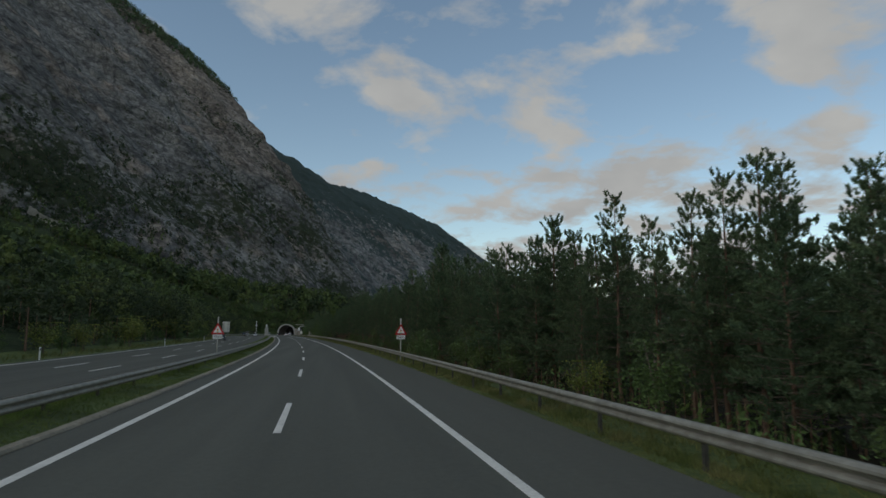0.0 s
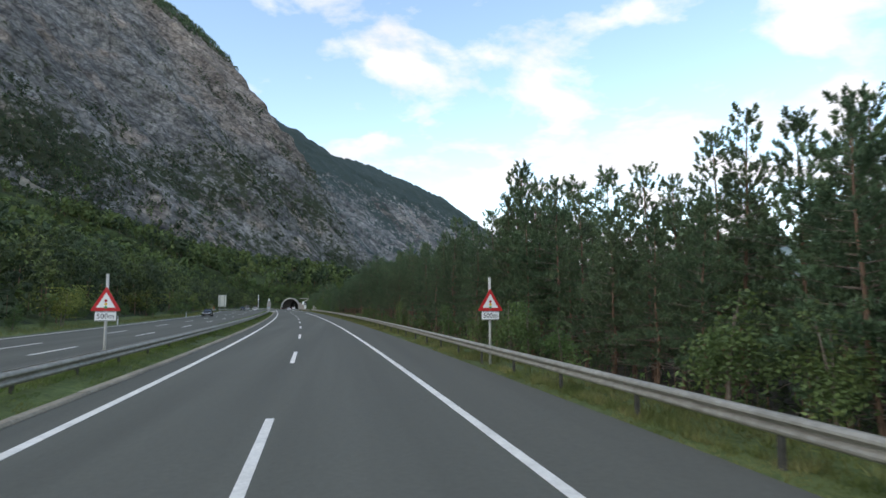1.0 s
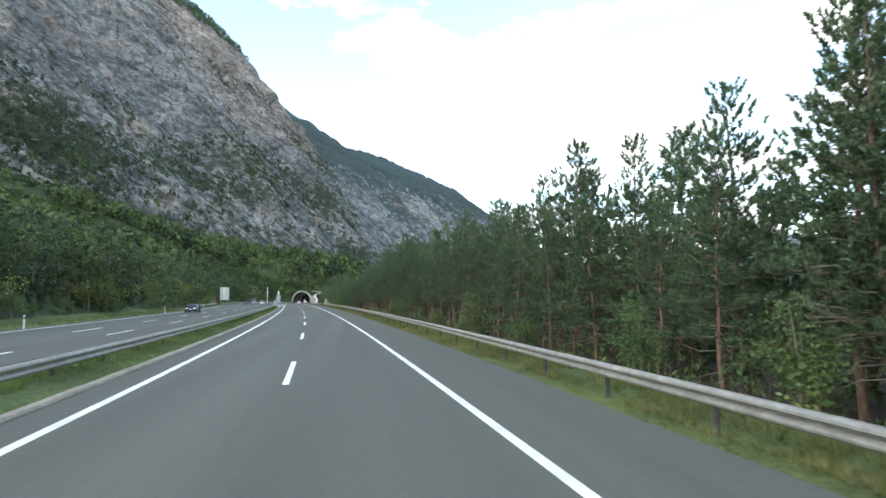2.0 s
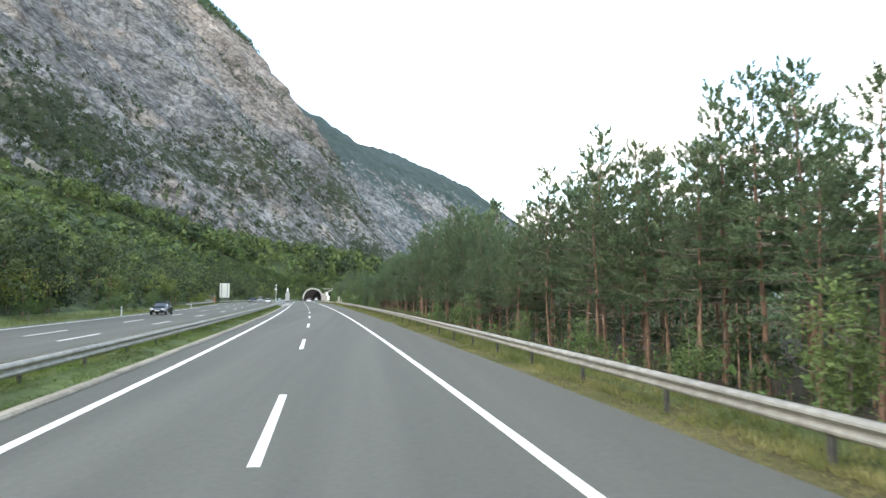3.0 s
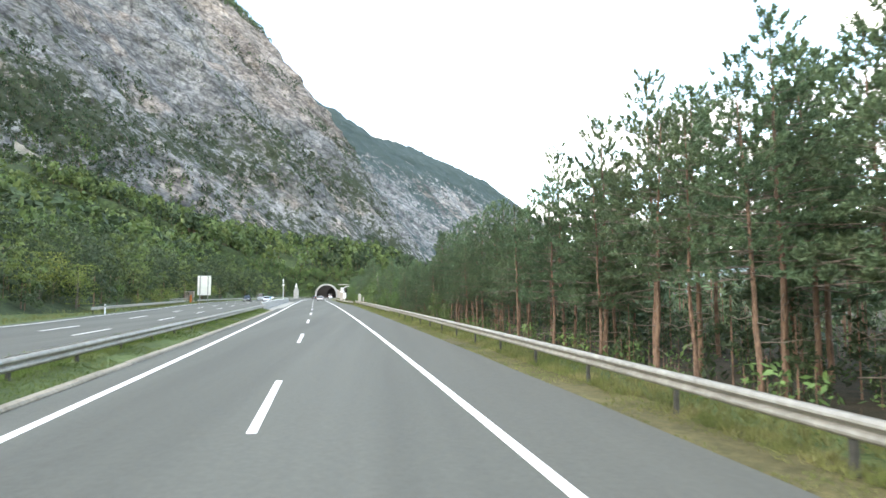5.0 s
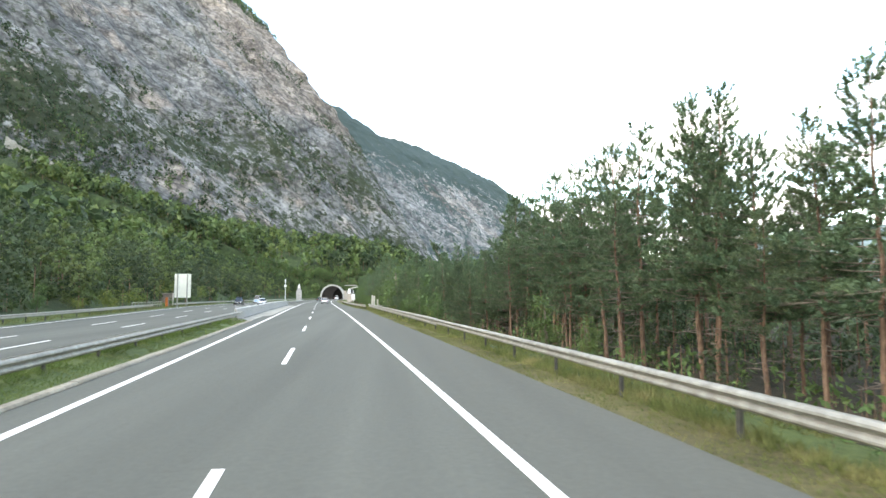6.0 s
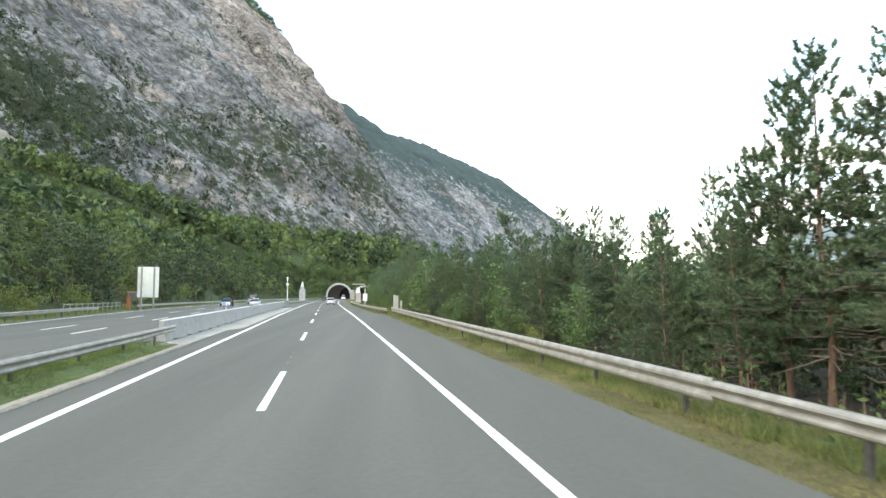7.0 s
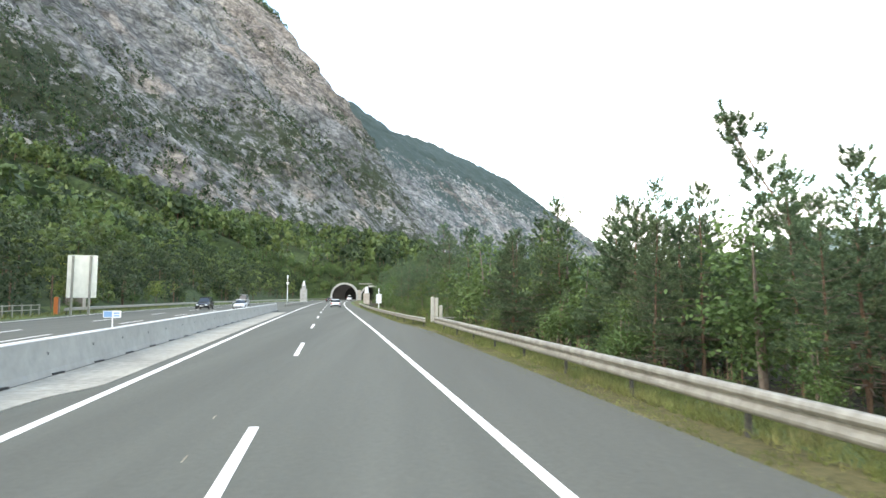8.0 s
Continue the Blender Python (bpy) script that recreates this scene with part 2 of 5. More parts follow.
def rock_material(name, green, light, dark, warm, sc, z_mid=230.0, z_span=400.0, low=-0.035, high=0.075, wall=None, band=None, low_warm=None, left=None, k=1.0, relief=3.2, leaves=((0.014, 0.022, 0.013), (0.045, 0.056, 0.03))):
    """Limestone with slanting beds: grey bands, dark cracks, warm bare patches and scrub that thins out with height.
    Relief shading is put into the rock colour.
    """
    m = bpy.data.materials.new(name)
    m.use_nodes = True
    t = m.node_tree
    t.nodes.clear()
    n, l = t.nodes.new, t.links.new
    out, bs, geo = n("ShaderNodeOutputMaterial"), n("ShaderNodeBsdfPrincipled"), n("ShaderNodeNewGeometry")
    bed = n("ShaderNodeCombineXYZ")
    # across the beds, down the dip of the beds, out of the face
    for i, axis in enumerate(((0.29, 0.46, 0.84), (0.45, 0.71, -0.54), (0.845, -0.535, 0.2))):
        d = n("ShaderNodeVectorMath")
        d.operation = "DOT_PRODUCT"
        d.inputs[1].default_value = axis
        l(geo.outputs["Position"], d.inputs[0])
        l(d.outputs["Value"], bed.inputs[i])
    along = n("ShaderNodeVectorMath")
    along.operation = "DOT_PRODUCT"
    along.inputs[1].default_value = (0.535, 0.845, 0.0)
    l(geo.outputs["Position"], along.inputs[0])
    w_out_ = along.outputs["Value"]

    def noise_node(scale, detail, stretch=(1, 1, 1), rough=0.6, slanted=True):
        mp, nz = n("ShaderNodeMapping"), n("ShaderNodeTexNoise")
        mp.inputs["Scale"].default_value = stretch
        l(bed.outputs[0] if slanted else geo.outputs["Position"], mp.inputs[0])
        l(mp.outputs[0], nz.inputs[0])
        nz.inputs["Scale"].default_value, nz.inputs["Detail"].default_value, nz.inputs["Roughness"].default_value = scale, detail, rough
        return nz.outputs[0]

    def ramp(src, a, b, ca=(0, 0, 0), cb=(1, 1, 1)):
        r = n("ShaderNodeValToRGB")
        r.color_ramp.elements[0].position, r.color_ramp.elements[1].position = a, b
        r.color_ramp.elements[0].color, r.color_ramp.elements[1].color = (*ca, 1), (*cb, 1)
        l(src, r.inputs[0])
        return r.outputs[0]

    def mix(f, a, b, kind="MIX"):
        x = n("ShaderNodeMix")
        x.data_type, x.blend_type = "RGBA", kind
        if isinstance(f, float):
            x.inputs[0].default_value = f
        else:
            l(f, x.inputs[0])
        for s, i in ((a, 6), (b, 7)):
            if isinstance(s, tuple):
                x.inputs[i].default_value = (*s, 1)
            else:
                l(s, x.inputs[i])
        return x.outputs[2]

    base = ramp(noise_node(0.03 * sc, 9, (1, 0.55, 1), 0.62), 0.36, 0.63, dark, light)
    warmth = ramp(noise_node(0.016 * sc, 6, (1, 0.6, 1), 0.55), 0.555, 0.63)

    def span(src, lo, hi, a=0.0, b=1.0):
        r = n("ShaderNodeMapRange")
        r.interpolation_type = "SMOOTHSTEP"
        r.inputs[1].default_value, r.inputs[2].default_value = lo, hi
        r.inputs[3].default_value, r.inputs[4].default_value = a, b
        l(src, r.inputs[0])
        return r.outputs[0]

    def math_node(op, a, b, clamp=False):
        x = n("ShaderNodeMath")
        x.operation, x.use_clamp = op, clamp
        for s, i in ((a, 0), (b, 1)):
            if isinstance(s, float):
                x.inputs[i].default_value = s
            else:
                l(s, x.inputs[i])
        return x.outputs[0]

    pos = n("ShaderNodeSeparateXYZ")
    l(geo.outputs["Position"], pos.inputs[0])
    if low_warm:
        # broken warm faces above the foot of the cliff
        zone = math_node("MULTIPLY", span(w_out_, low_warm[0], low_warm[0] + 40), span(w_out_, low_warm[1] - 40, low_warm[1], 1.0, 0.0))
        zone = math_node("MULTIPLY", zone, span(pos.outputs[2], low_warm[2] - 30, low_warm[2], 1.0, 0.0))
        spots = span(noise_node(0.045 * sc, 4), 0.5, 0.58)
        warmth = math_node("ADD", warmth, math_node("MULTIPLY", zone, spots), True)
    if wall:
        # the tall bare wall high on the cliff is paler and warmer
        sz, wob, lift = n("ShaderNodeSeparateXYZ"), n("ShaderNodeMath"), n("ShaderNodeMath")
        l(geo.outputs["Position"], sz.inputs[0])
        wob.operation, lift.operation = "MULTIPLY", "MULTIPLY"
        l(span(w_out_, wall[0], wall[1]), wob.inputs[0])
        l(span(sz.outputs[2], wall[2], wall[3]), wob.inputs[1])
        l(wob.outputs[0], lift.inputs[0])
        l(noise_node(0.02 * sc, 6), lift.inputs[1])
        add = n("ShaderNodeMath")
        add.operation, add.use_clamp = "MULTIPLY_ADD", True
        l(lift.outputs[0], add.inputs[0])
        add.inputs[1].default_value = 1.9
        l(warmth, add.inputs[2])
        warmth = add.outputs[0]
    rock = mix(warmth, base, mix(noise_node(0.09 * sc, 8), tuple(c * 0.68 for c in warm), warm))
    rock = mix(1.0, rock, ramp(noise_node(0.0075 * sc, 4, (0.8, 1, 1)), 0.34, 0.66, (0.8, 0.805, 0.81), (1.2, 1.195, 1.18)), "MULTIPLY")
    # relief shading painted into the rock: dark crevices here, toned facets below
    cracks = ramp(noise_node(0.16 * sc, 7, (1, 0.28, 1), 0.62), 0.36, 0.48, (1 - 0.5 * k, 1 - 0.5 * k, 1 - 0.48 * k), (1, 1, 1))
    rock = mix(1.0, rock, cracks, "MULTIPLY")

    def facets(scale, stretch, lo, hi, wobble):
        """Broken faces: each cell has its own tone for relief shading, with crooked edges."""
        mp, nz, off, v = n("ShaderNodeMapping"), n("ShaderNodeTexNoise"), n("ShaderNodeVectorMath"), n("ShaderNodeTexVoronoi")
        mp.inputs["Scale"].default_value = stretch
        l(bed.outputs[0], mp.inputs[0])
        nz.inputs["Scale"].default_value, nz.inputs["Detail"].default_value = scale * 2.2, 5.0
        l(mp.outputs[0], nz.inputs[0])
        off.operation = "MULTIPLY_ADD"
        off.inputs[1].default_value = (wobble, wobble, wobble)
        l(nz.outputs["Color"], off.inputs[0])
        l(mp.outputs[0], off.inputs[2])
        v.inputs["Scale"].default_value = scale
        l(off.outputs[0], v.inputs["Vector"])
        s, r = n("ShaderNodeSeparateColor"), n("ShaderNodeMapRange")
        l(v.outputs["Color"], s.inputs[0])
        l(s.outputs[0], r.inputs[0])
        r.inputs[3].default_value, r.inputs[4].default_value = lo, hi
        c = n("ShaderNodeCombineColor")
        for i in range(3):
            l(r.outputs[0], c.inputs[i])
        return c.outputs[0]

    def joints(scale, stretch, width, wobble, depth):
        """Dark open joints between blocks."""
        mp, nz, off, v = n("ShaderNodeMapping"), n("ShaderNodeTexNoise"), n("ShaderNodeVectorMath"), n("ShaderNodeTexVoronoi")
        mp.inputs["Scale"].default_value = stretch
        l(bed.outputs[0], mp.inputs[0])
        nz.inputs["Scale"].default_value, nz.inputs["Detail"].default_value = scale * 1.7, 6.0
        l(mp.outputs[0], nz.inputs[0])
        off.operation = "MULTIPLY_ADD"
        off.inputs[1].default_value = (wobble, wobble, wobble)
        l(nz.outputs["Color"], off.inputs[0])
        l(mp.outputs[0], off.inputs[2])
        v.feature = "DISTANCE_TO_EDGE"
        v.inputs["Scale"].default_value = scale
        l(off.outputs[0], v.inputs["Vector"])
        return ramp(v.outputs["Distance"], 0.0, width, (1 - depth, 1 - depth, 1 - 0.96 * depth), (1, 1, 1))

    rock = mix(1.0, rock, joints(0.05 * sc, (1, 0.55, 1), 0.12, 20 / sc, 0.42 * k), "MULTIPLY")
    rock = mix(1.0, rock, joints(0.15 * sc, (1, 0.6, 1), 0.17, 7 / sc, 0.4 * k), "MULTIPLY")
    rock = mix(1.0, rock, facets(0.04 * sc, (1, 0.6, 1), 1 - 0.22 * k, 1 + 0.24 * k, 22 / sc), "MULTIPLY")
    rock = mix(1.0, rock, facets(0.12 * sc, (1, 0.65, 1), 1 - 0.2 * k, 1 + 0.2 * k, 9 / sc), "MULTIPLY")
    sep, mr, sub = n("ShaderNodeSeparateXYZ"), n("ShaderNodeMapRange"), n("ShaderNodeMath")
    l(geo.outputs["Position"], sep.inputs[0])
    l(sep.outputs[2], mr.inputs[0])
    mr.inputs[1].default_value, mr.inputs[2].default_value = z_mid - z_span * 0.43, z_mid + z_span * 0.57
    mr.inputs[3].default_value, mr.inputs[4].default_value = low, high
    sub.operation = "SUBTRACT"
    patch, both = n("ShaderNodeMath"), n("ShaderNodeMath")
    patch.operation, both.operation = "MULTIPLY_ADD", "ADD"
    l(noise_node(0.013 * sc, 4, (1, 0.6, 1), 0.5), patch.inputs[0])
    patch.inputs[1].default_value, patch.inputs[2].default_value = 0.36, -0.18
    l(noise_node(0.13 * sc, 9, (1, 0.65, 1), 0.76), both.inputs[0])
    l(patch.outputs[0], both.inputs[1])
    l(both.outputs[0], sub.inputs[0])
    l(mr.outputs[0], sub.inputs[1])
    thick = sub.outputs[0]
    if band:
        # a slanting belt where the ledges carry more scrub
        line, dist, belt, more = n("ShaderNodeMath"), n("ShaderNodeMath"), n("ShaderNodeMapRange"), n("ShaderNodeMath")
        line.operation, dist.operation, more.operation = "MULTIPLY_ADD", "ADD", "ADD"
        l(w_out_, line.inputs[0])
        line.inputs[1].default_value, line.inputs[2].default_value = band[0], -band[1]
        l(line.outputs[0], dist.inputs[0])
        l(sep.outputs[2], dist.inputs[1])
        ab = n("ShaderNodeMath")
        ab.operation = "ABSOLUTE"
        l(dist.outputs[0], ab.inputs[0])
        l(ab.outputs[0], belt.inputs[0])
        belt.interpolation_type = "SMOOTHSTEP"
        belt.inputs[1].default_value, belt.inputs[2].default_value = 0.0, band[2]
        belt.inputs[3].default_value, belt.inputs[4].default_value = band[3], -0.02
        l(thick, more.inputs[0])
        fade, dim = n("ShaderNodeMapRange"), n("ShaderNodeMath")
        l(w_out_, fade.inputs[0])
        fade.inputs[1].default_value, fade.inputs[2].default_value = 800.0, 900.0
        fade.inputs[3].default_value, fade.inputs[4].default_value = 1.0, 0.15
        dim.operation = "MULTIPLY"
        l(belt.outputs[0], dim.inputs[0])
        l(fade.outputs[0], dim.inputs[1])
        l(dim.outputs[0], more.inputs[1])
        thick = more.outputs[0]
    if left:
        # the broken slope at the near end is mostly overgrown
        grown = math_node("MULTIPLY", span(w_out_, left[0], left[1], left[3], 0.0), span(pos.outputs[2], left[2] - 40, left[2] + 30, 1.0, 0.0))
        thick = math_node("ADD", thick, grown)
    scrub = ramp(thick, green, green + 0.05)
    leaf = mix(noise_node(0.35 * sc, 4), *leaves)
    l(mix(scrub, rock, leaf), bs.inputs["Base Color"])
    bs.inputs["Roughness"].default_value, bs.inputs["Specular IOR Level"].default_value = 0.95, 0.15
    bp = n("ShaderNodeBump")
    l(noise_node(0.08 * sc, 8, (1, 0.6, 1), 0.64), bp.inputs["Height"])
    bp.inputs["Strength"].default_value, bp.inputs["Distance"].default_value = 1.0, relief
    l(bp.outputs[0], bs.inputs["Normal"])
    l(bs.outputs[0], out.inputs[0])
    return m


# haze over the scrub is put into its greyer, lighter leaf colours
ROCK = rock_material("limestone_cliff", 0.528, (0.25, 0.246, 0.231), (0.163, 0.162, 0.155), (0.345, 0.298, 0.255), 1.0, wall=(790, 870, 262, 302), low_warm=(535, 700, 145), left=(440, 560, 235, 0.05), k=1.0, relief=3.6,
                     band=(-0.05, 165.0, 75.0, 0.075), leaves=((0.026, 0.035, 0.022), (0.06, 0.071, 0.042)))
# far scrub is tinted paler and bluish, distance haze put into its colour
ROCK_FAR = rock_material("far_limestone_hazed_scrub", 0.495, (0.3, 0.295, 0.28), (0.19, 0.192, 0.186), (0.34, 0.31, 0.28), 0.62, z_mid=380.0, z_span=190.0, low=0.0, high=-0.24, k=0.9, relief=4.5,
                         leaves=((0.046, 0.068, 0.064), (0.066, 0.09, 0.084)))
# air haze over the ridge is mixed into these pale bluish base colours
HAZED_WOODS = mat("hazed_distant_woods", [(0.11, 0.15, 0.15), (0.14, 0.185, 0.18), (0.2, 0.24, 0.245)], scale=0.02, rough=1.0, big=0.2, big_scale=0.004, detail=10)


# ---- building helpers ----
def mesh_of(name, verts, faces, material, smooth=False):
    """A mesh from an array of points and an array of triangles or quads (or a list of faces)."""
    me = bpy.data.meshes.new(name)
    if isinstance(faces, np.ndarray):
        k = faces.shape[1]
        me.vertices.add(len(verts))
        me.vertices.foreach_set("co", np.asarray(verts, np.float32).ravel())
        me.loops.add(faces.size)
        me.loops.foreach_set("vertex_index", faces.astype(np.int32).ravel())
        me.polygons.add(len(faces))
        me.polygons.foreach_set("loop_start", np.arange(0, faces.size, k, dtype=np.int32))
        me.polygons.foreach_set("loop_total", np.full(len(faces), k, np.int32))
        me.update(calc_edges=True)
    else:
        me.from_pydata([tuple(v) for v in verts], [], faces)
        me.update()
    me.polygons.foreach_set("use_smooth", np.full(len(me.polygons), smooth))
    me.materials.append(material)
    return me


def part(name, bm, material, parent=None, label="", smooth=False):
    """Links a bmesh (or a ready mesh) as one object under parent."""
    if isinstance(bm, bmesh.types.BMesh):
        me = bpy.data.meshes.new(name)
        bmesh.ops.recalc_face_normals(bm, faces=bm.faces)
        bm.to_mesh(me)
        bm.free()
        me.materials.append(material)
        if smooth:
            me.polygons.foreach_set("use_smooth", np.ones(len(me.polygons), bool))
    else:
        me = bm
    ob = new(name, me)
    if parent:
        ob.parent = parent
    if label:
        ob["label"] = label
    return ob


def box(bm, lo, hi, bevel=0.0):
    c = [(a + b) / 2 for a, b in zip(lo, hi)]
    s = [b - a for a, b in zip(lo, hi)]
    r = bmesh.ops.create_cube(bm, size=1, matrix=Matrix.Translation(c) @ Matrix.Diagonal((*s, 1)))
    if bevel:
        edges = list({e for v in r["verts"] for e in v.link_edges})
        bmesh.ops.bevel(bm, geom=edges, offset=bevel, segments=2, affect="EDGES", profile=0.6)
    return bm


def rod(bm, a, b, r1, r2=None, seg=10):
    a, b = Vector(a), Vector(b)
    q = (b - a).to_track_quat("Z", "Y").to_matrix().to_4x4()
    bmesh.ops.create_cone(bm, cap_ends=True, segments=seg, radius1=r1, radius2=r1 if r2 is None else r2, depth=(b - a).length,
                          matrix=Matrix.Translation((a + b) / 2) @ q)
    return bm


def B():
    return bmesh.new()


def thing(name, x, y, z, label, category, group="", turn=0.0):
    e = new(name)
    e.empty_display_size = 0.3
    e.matrix_basis = pose(x, y, z, 0, 0, turn)
    return tagged(e, label, category, group)


def hash3(ix, iy, iz, seed):
    h = (ix.astype(np.int64) * 374761393 + iy.astype(np.int64) * 668265263 + iz.astype(np.int64) * 2147483647 + seed * 1274126177) & 0xFFFFFFFF
    h = ((h ^ (h >> 13)) * 1274126177) & 0xFFFFFFFF
    h = (h ^ (h >> 16)) & 0xFFFFFFFF
    return h / 4294967295.0


def vnoise(x, y, z, seed=0):
    x, y, z = np.broadcast_arrays(np.asarray(x, float), np.asarray(y, float), np.asarray(z, float))
    ix, iy, iz = np.floor(x), np.floor(y), np.floor(z)
    fx, fy, fz = (v * v * (3 - 2 * v) for v in (x - ix, y - iy, z - iz))
    tot = 0
    for a in (0, 1):
        for b in (0, 1):
            for c in (0, 1):
                tot = tot + hash3(ix + a, iy + b, iz + c, seed) * (fx if a else 1 - fx) * (fy if b else 1 - fy) * (fz if c else 1 - fz)
    return tot


def fbm(x, y, z, octaves=5, seed=0, ridged=False, gain=0.5):
    s, a, t = 0.0, 1.0, 0.0
    for k in range(octaves):
        v = vnoise(x * 2 ** k + 17.3 * k, y * 2 ** k, z * 2 ** k, seed + k)
        s = s + a * ((1 - abs(2 * v - 1)) if ridged else v)
        t += a
        a *= gain
    return s / t


def smooth01(v):
    v = np.clip(v, 0, 1)
    return v * v * (3 - 2 * v)


# ---- the line of the road ----
def xc(y):
    u = np.asarray(y, float) / 500
    return -86.20 * u ** 2 + 44.06 * u ** 3 + 8.54 * u ** 4


def zr(y):
    y = np.asarray(y, float)
    u = np.clip(y, -40, 260) / 500
    return 14.56 * u ** 2 - 32.3 * u ** 3 + 23.77 * u ** 4 + np.clip(y - 260, 0, 400) * 0.0009


def on(o, y, z=0.0):
    """A place o metres right of the lane dashes, y along the road, z above it."""
    return (float(xc(y)) + o, float(y), float(zr(y)) + z)


def shift(y):
    """How far the oncoming carriageway swings away from ours."""
    return np.interp(y, [190, 240, 290, 330, 380, 470, 552], [0, -2.2, -4.6, -4.2, -1.5, 4.5, 9.2])


def heading(y):
    return math.degrees(math.atan2(-(float(xc(y + 1)) - float(xc(y - 1))) / 2, 1.0))


def sweep(profile, ys, offset=lambda y: 0.0, closed=True):
    """Verts and quads of a profile of (o, z) pairs carried along the road."""
    ys = np.asarray(ys, float)
    pr = np.asarray(profile, float)
    off = np.array([offset(y) for y in ys])
    v = np.empty((len(ys), len(pr), 3))
    v[:, :, 0] = (xc(ys) + off)[:, None] + pr[:, 0]
    v[:, :, 1] = ys[:, None]
    v[:, :, 2] = zr(ys)[:, None] + pr[:, 1]
    m = len(pr)
    i, j = np.meshgrid(np.arange(len(ys) - 1), np.arange(m if closed else m - 1), indexing="ij")
    a, b = i * m + j, i * m + (j + 1) % m
    f = np.stack([a, b, b + m, a + m], -1).reshape(-1, 4)
    return v.reshape(-1, 3), f


def strip(name, o1, o2, y1, y2, z, material, parent, step=3.0, offset=lambda y: 0.0, depth=0.02, label=""):
    """A thin raised band along the road between two offsets."""
    ys = np.linspace(y1, y2, max(2, int((y2 - y1) / step) + 1))
    v, f = sweep([(o1, z - depth), (o1, z), (o2, z), (o2, z - depth)], ys, offset)
    return part(name, mesh_of(name, v, f[:, ::-1].copy(), material), material, parent, label)


# ---- ground ----
NX, NY = 0.845, -0.535      # across the cliff, towards the valley
Q_CLIFF = -565.0


def mound(o):
    """The grass median swells a little under its guardrail."""
    return np.interp(o, [-7.1, -7.0, -6.5, -6, -5.5, -5.05, -4.9], [0, 0.05, 0.2, 0.22, 0.15, 0.05, 0.0])


def foot(w):
    return np.interp(w, [100, 300, 411, 615, 895, 1400], [112, 99, 86, 42, 26, 30])


def ground_z(x, y):
    x, y = np.asarray(x, float), np.asarray(y, float)
    o = x - xc(np.clip(y, -60, 600))
    q, w = NX * x + NY * y, 0.535 * x + 0.845 * y
    s_left = np.clip(-o - 24 + np.minimum(shift(y), 0) * 1.0, 0, None)
    s_hill = np.clip(y - 556, 0, None) * smooth01((140 - o) / 110)
    s = np.maximum(s_left, s_hill)
    d = np.clip(q - Q_CLIFF, 1, None)
    f = s / (s + d)
    z = zr(np.clip(y, -60, 600)) + f ** 0.9 * foot(w)
    z = z + 12.5 * smooth01((y - 548.5) / 8) * smooth01((70 - o) / 45)
    right = np.clip(o - 8, 0, None)
    z = z - 0.9 * smooth01(right / 6) * smooth01((540 - y) / 60) - 0.045 * smooth01((o - 6.2) / 0.2)
    rough = (fbm(x / 9, y / 9, 0, 3, 5) - 0.5) * 1.0 * smooth01((np.abs(o + 6.5) - 17) / 10)
    rough = rough + (fbm(x / 60, y / 60, 0, 3, 9) - 0.5) * 9 * smooth01((s - 10) / 80)
    return z + rough


ys_g = np.concatenate([[-900, -400, -150, -70], np.arange(-40, 540, 6.0), [543, 546, 548.5, 551, 553.5, 556.5, 560], np.arange(570, 700, 10.0),
                       np.arange(700, 1400, 25.0), [1500, 1800, 2400, 3200, 4800]])
os_g = np.concatenate([[-4500, -2800, -1800, -1200, -900], np.arange(-700, -100, 20.0), np.arange(-100, -32, 5.0),
                       [-30, -28, -26.5, -25, -23.5, -22, -20.6, -20.1, -16, -13, -10.4, -7.2, -7.0, -6.5, -6, -5.5, -5.05, -4.7, 0, 3.8, 6.45, 6.55, 7, 7.6, 8.2, 9, 10, 11.5, 13, 15.5, 17.5],
                       np.arange(20, 100, 6.0), [110, 130, 160, 200, 260, 340, 450, 700, 1100, 1800, 2800, 4500]])
gy, go = np.meshgrid(ys_g, os_g, indexing="ij")
gx = go + xc(np.clip(gy, -60, 600))
gz = ground_z(gx, gy)
sh = shift(gy)
paved = ((go > -20.4 + sh) & (go < -7.1) | (go > -4.9) & (go < 6.5) | (gy > 222) & (go > -20.4 + sh) & (go < 6.5)) & (gy < 547)
gz = np.where(paved, zr(np.clip(gy, -60, 600)) - 0.12, gz + mound(go) * (gy < 222))
nyg, nxg = gy.shape
ii, jj = np.meshgrid(np.arange(nyg - 1), np.arange(nxg - 1), indexing="ij")
g_faces = np.stack([ii * nxg + jj, ii * nxg + jj + 1, (ii + 1) * nxg + jj + 1, (ii + 1) * nxg + jj], -1).reshape(-1, 4)
yc_, oc_ = (ys_g[:-1] + ys_g[1:]) / 2, (os_g[:-1] + os_g[1:]) / 2
keep = np.ones((nyg - 1, nxg - 1), bool)
bore = (yc_ > 546)[:, None] & (yc_ < 553)[:, None]
keep &= ~(bore & ((oc_ > -10.4) & (oc_ < 3.8) | (oc_ > 6.55) & (oc_ < 15.5))[None, :])
g_mesh = mesh_of("ground", np.stack([gx, gy, gz], -1).reshape(-1, 3), g_faces[keep.ravel()], GRASS, smooth=True)
g_mesh.materials.append(SOIL)
oq = np.broadcast_to(oc_[None, :], keep.shape)[keep]
yq = np.broadcast_to(yc_[:, None], keep.shape)[keep]
g_mesh.materials.append(MOSS)
g_mesh.materials.append(DRY)
g_idx = np.where(oq > 10.5, 1, 0)
g_idx = np.where(oq > 95, 2, g_idx)
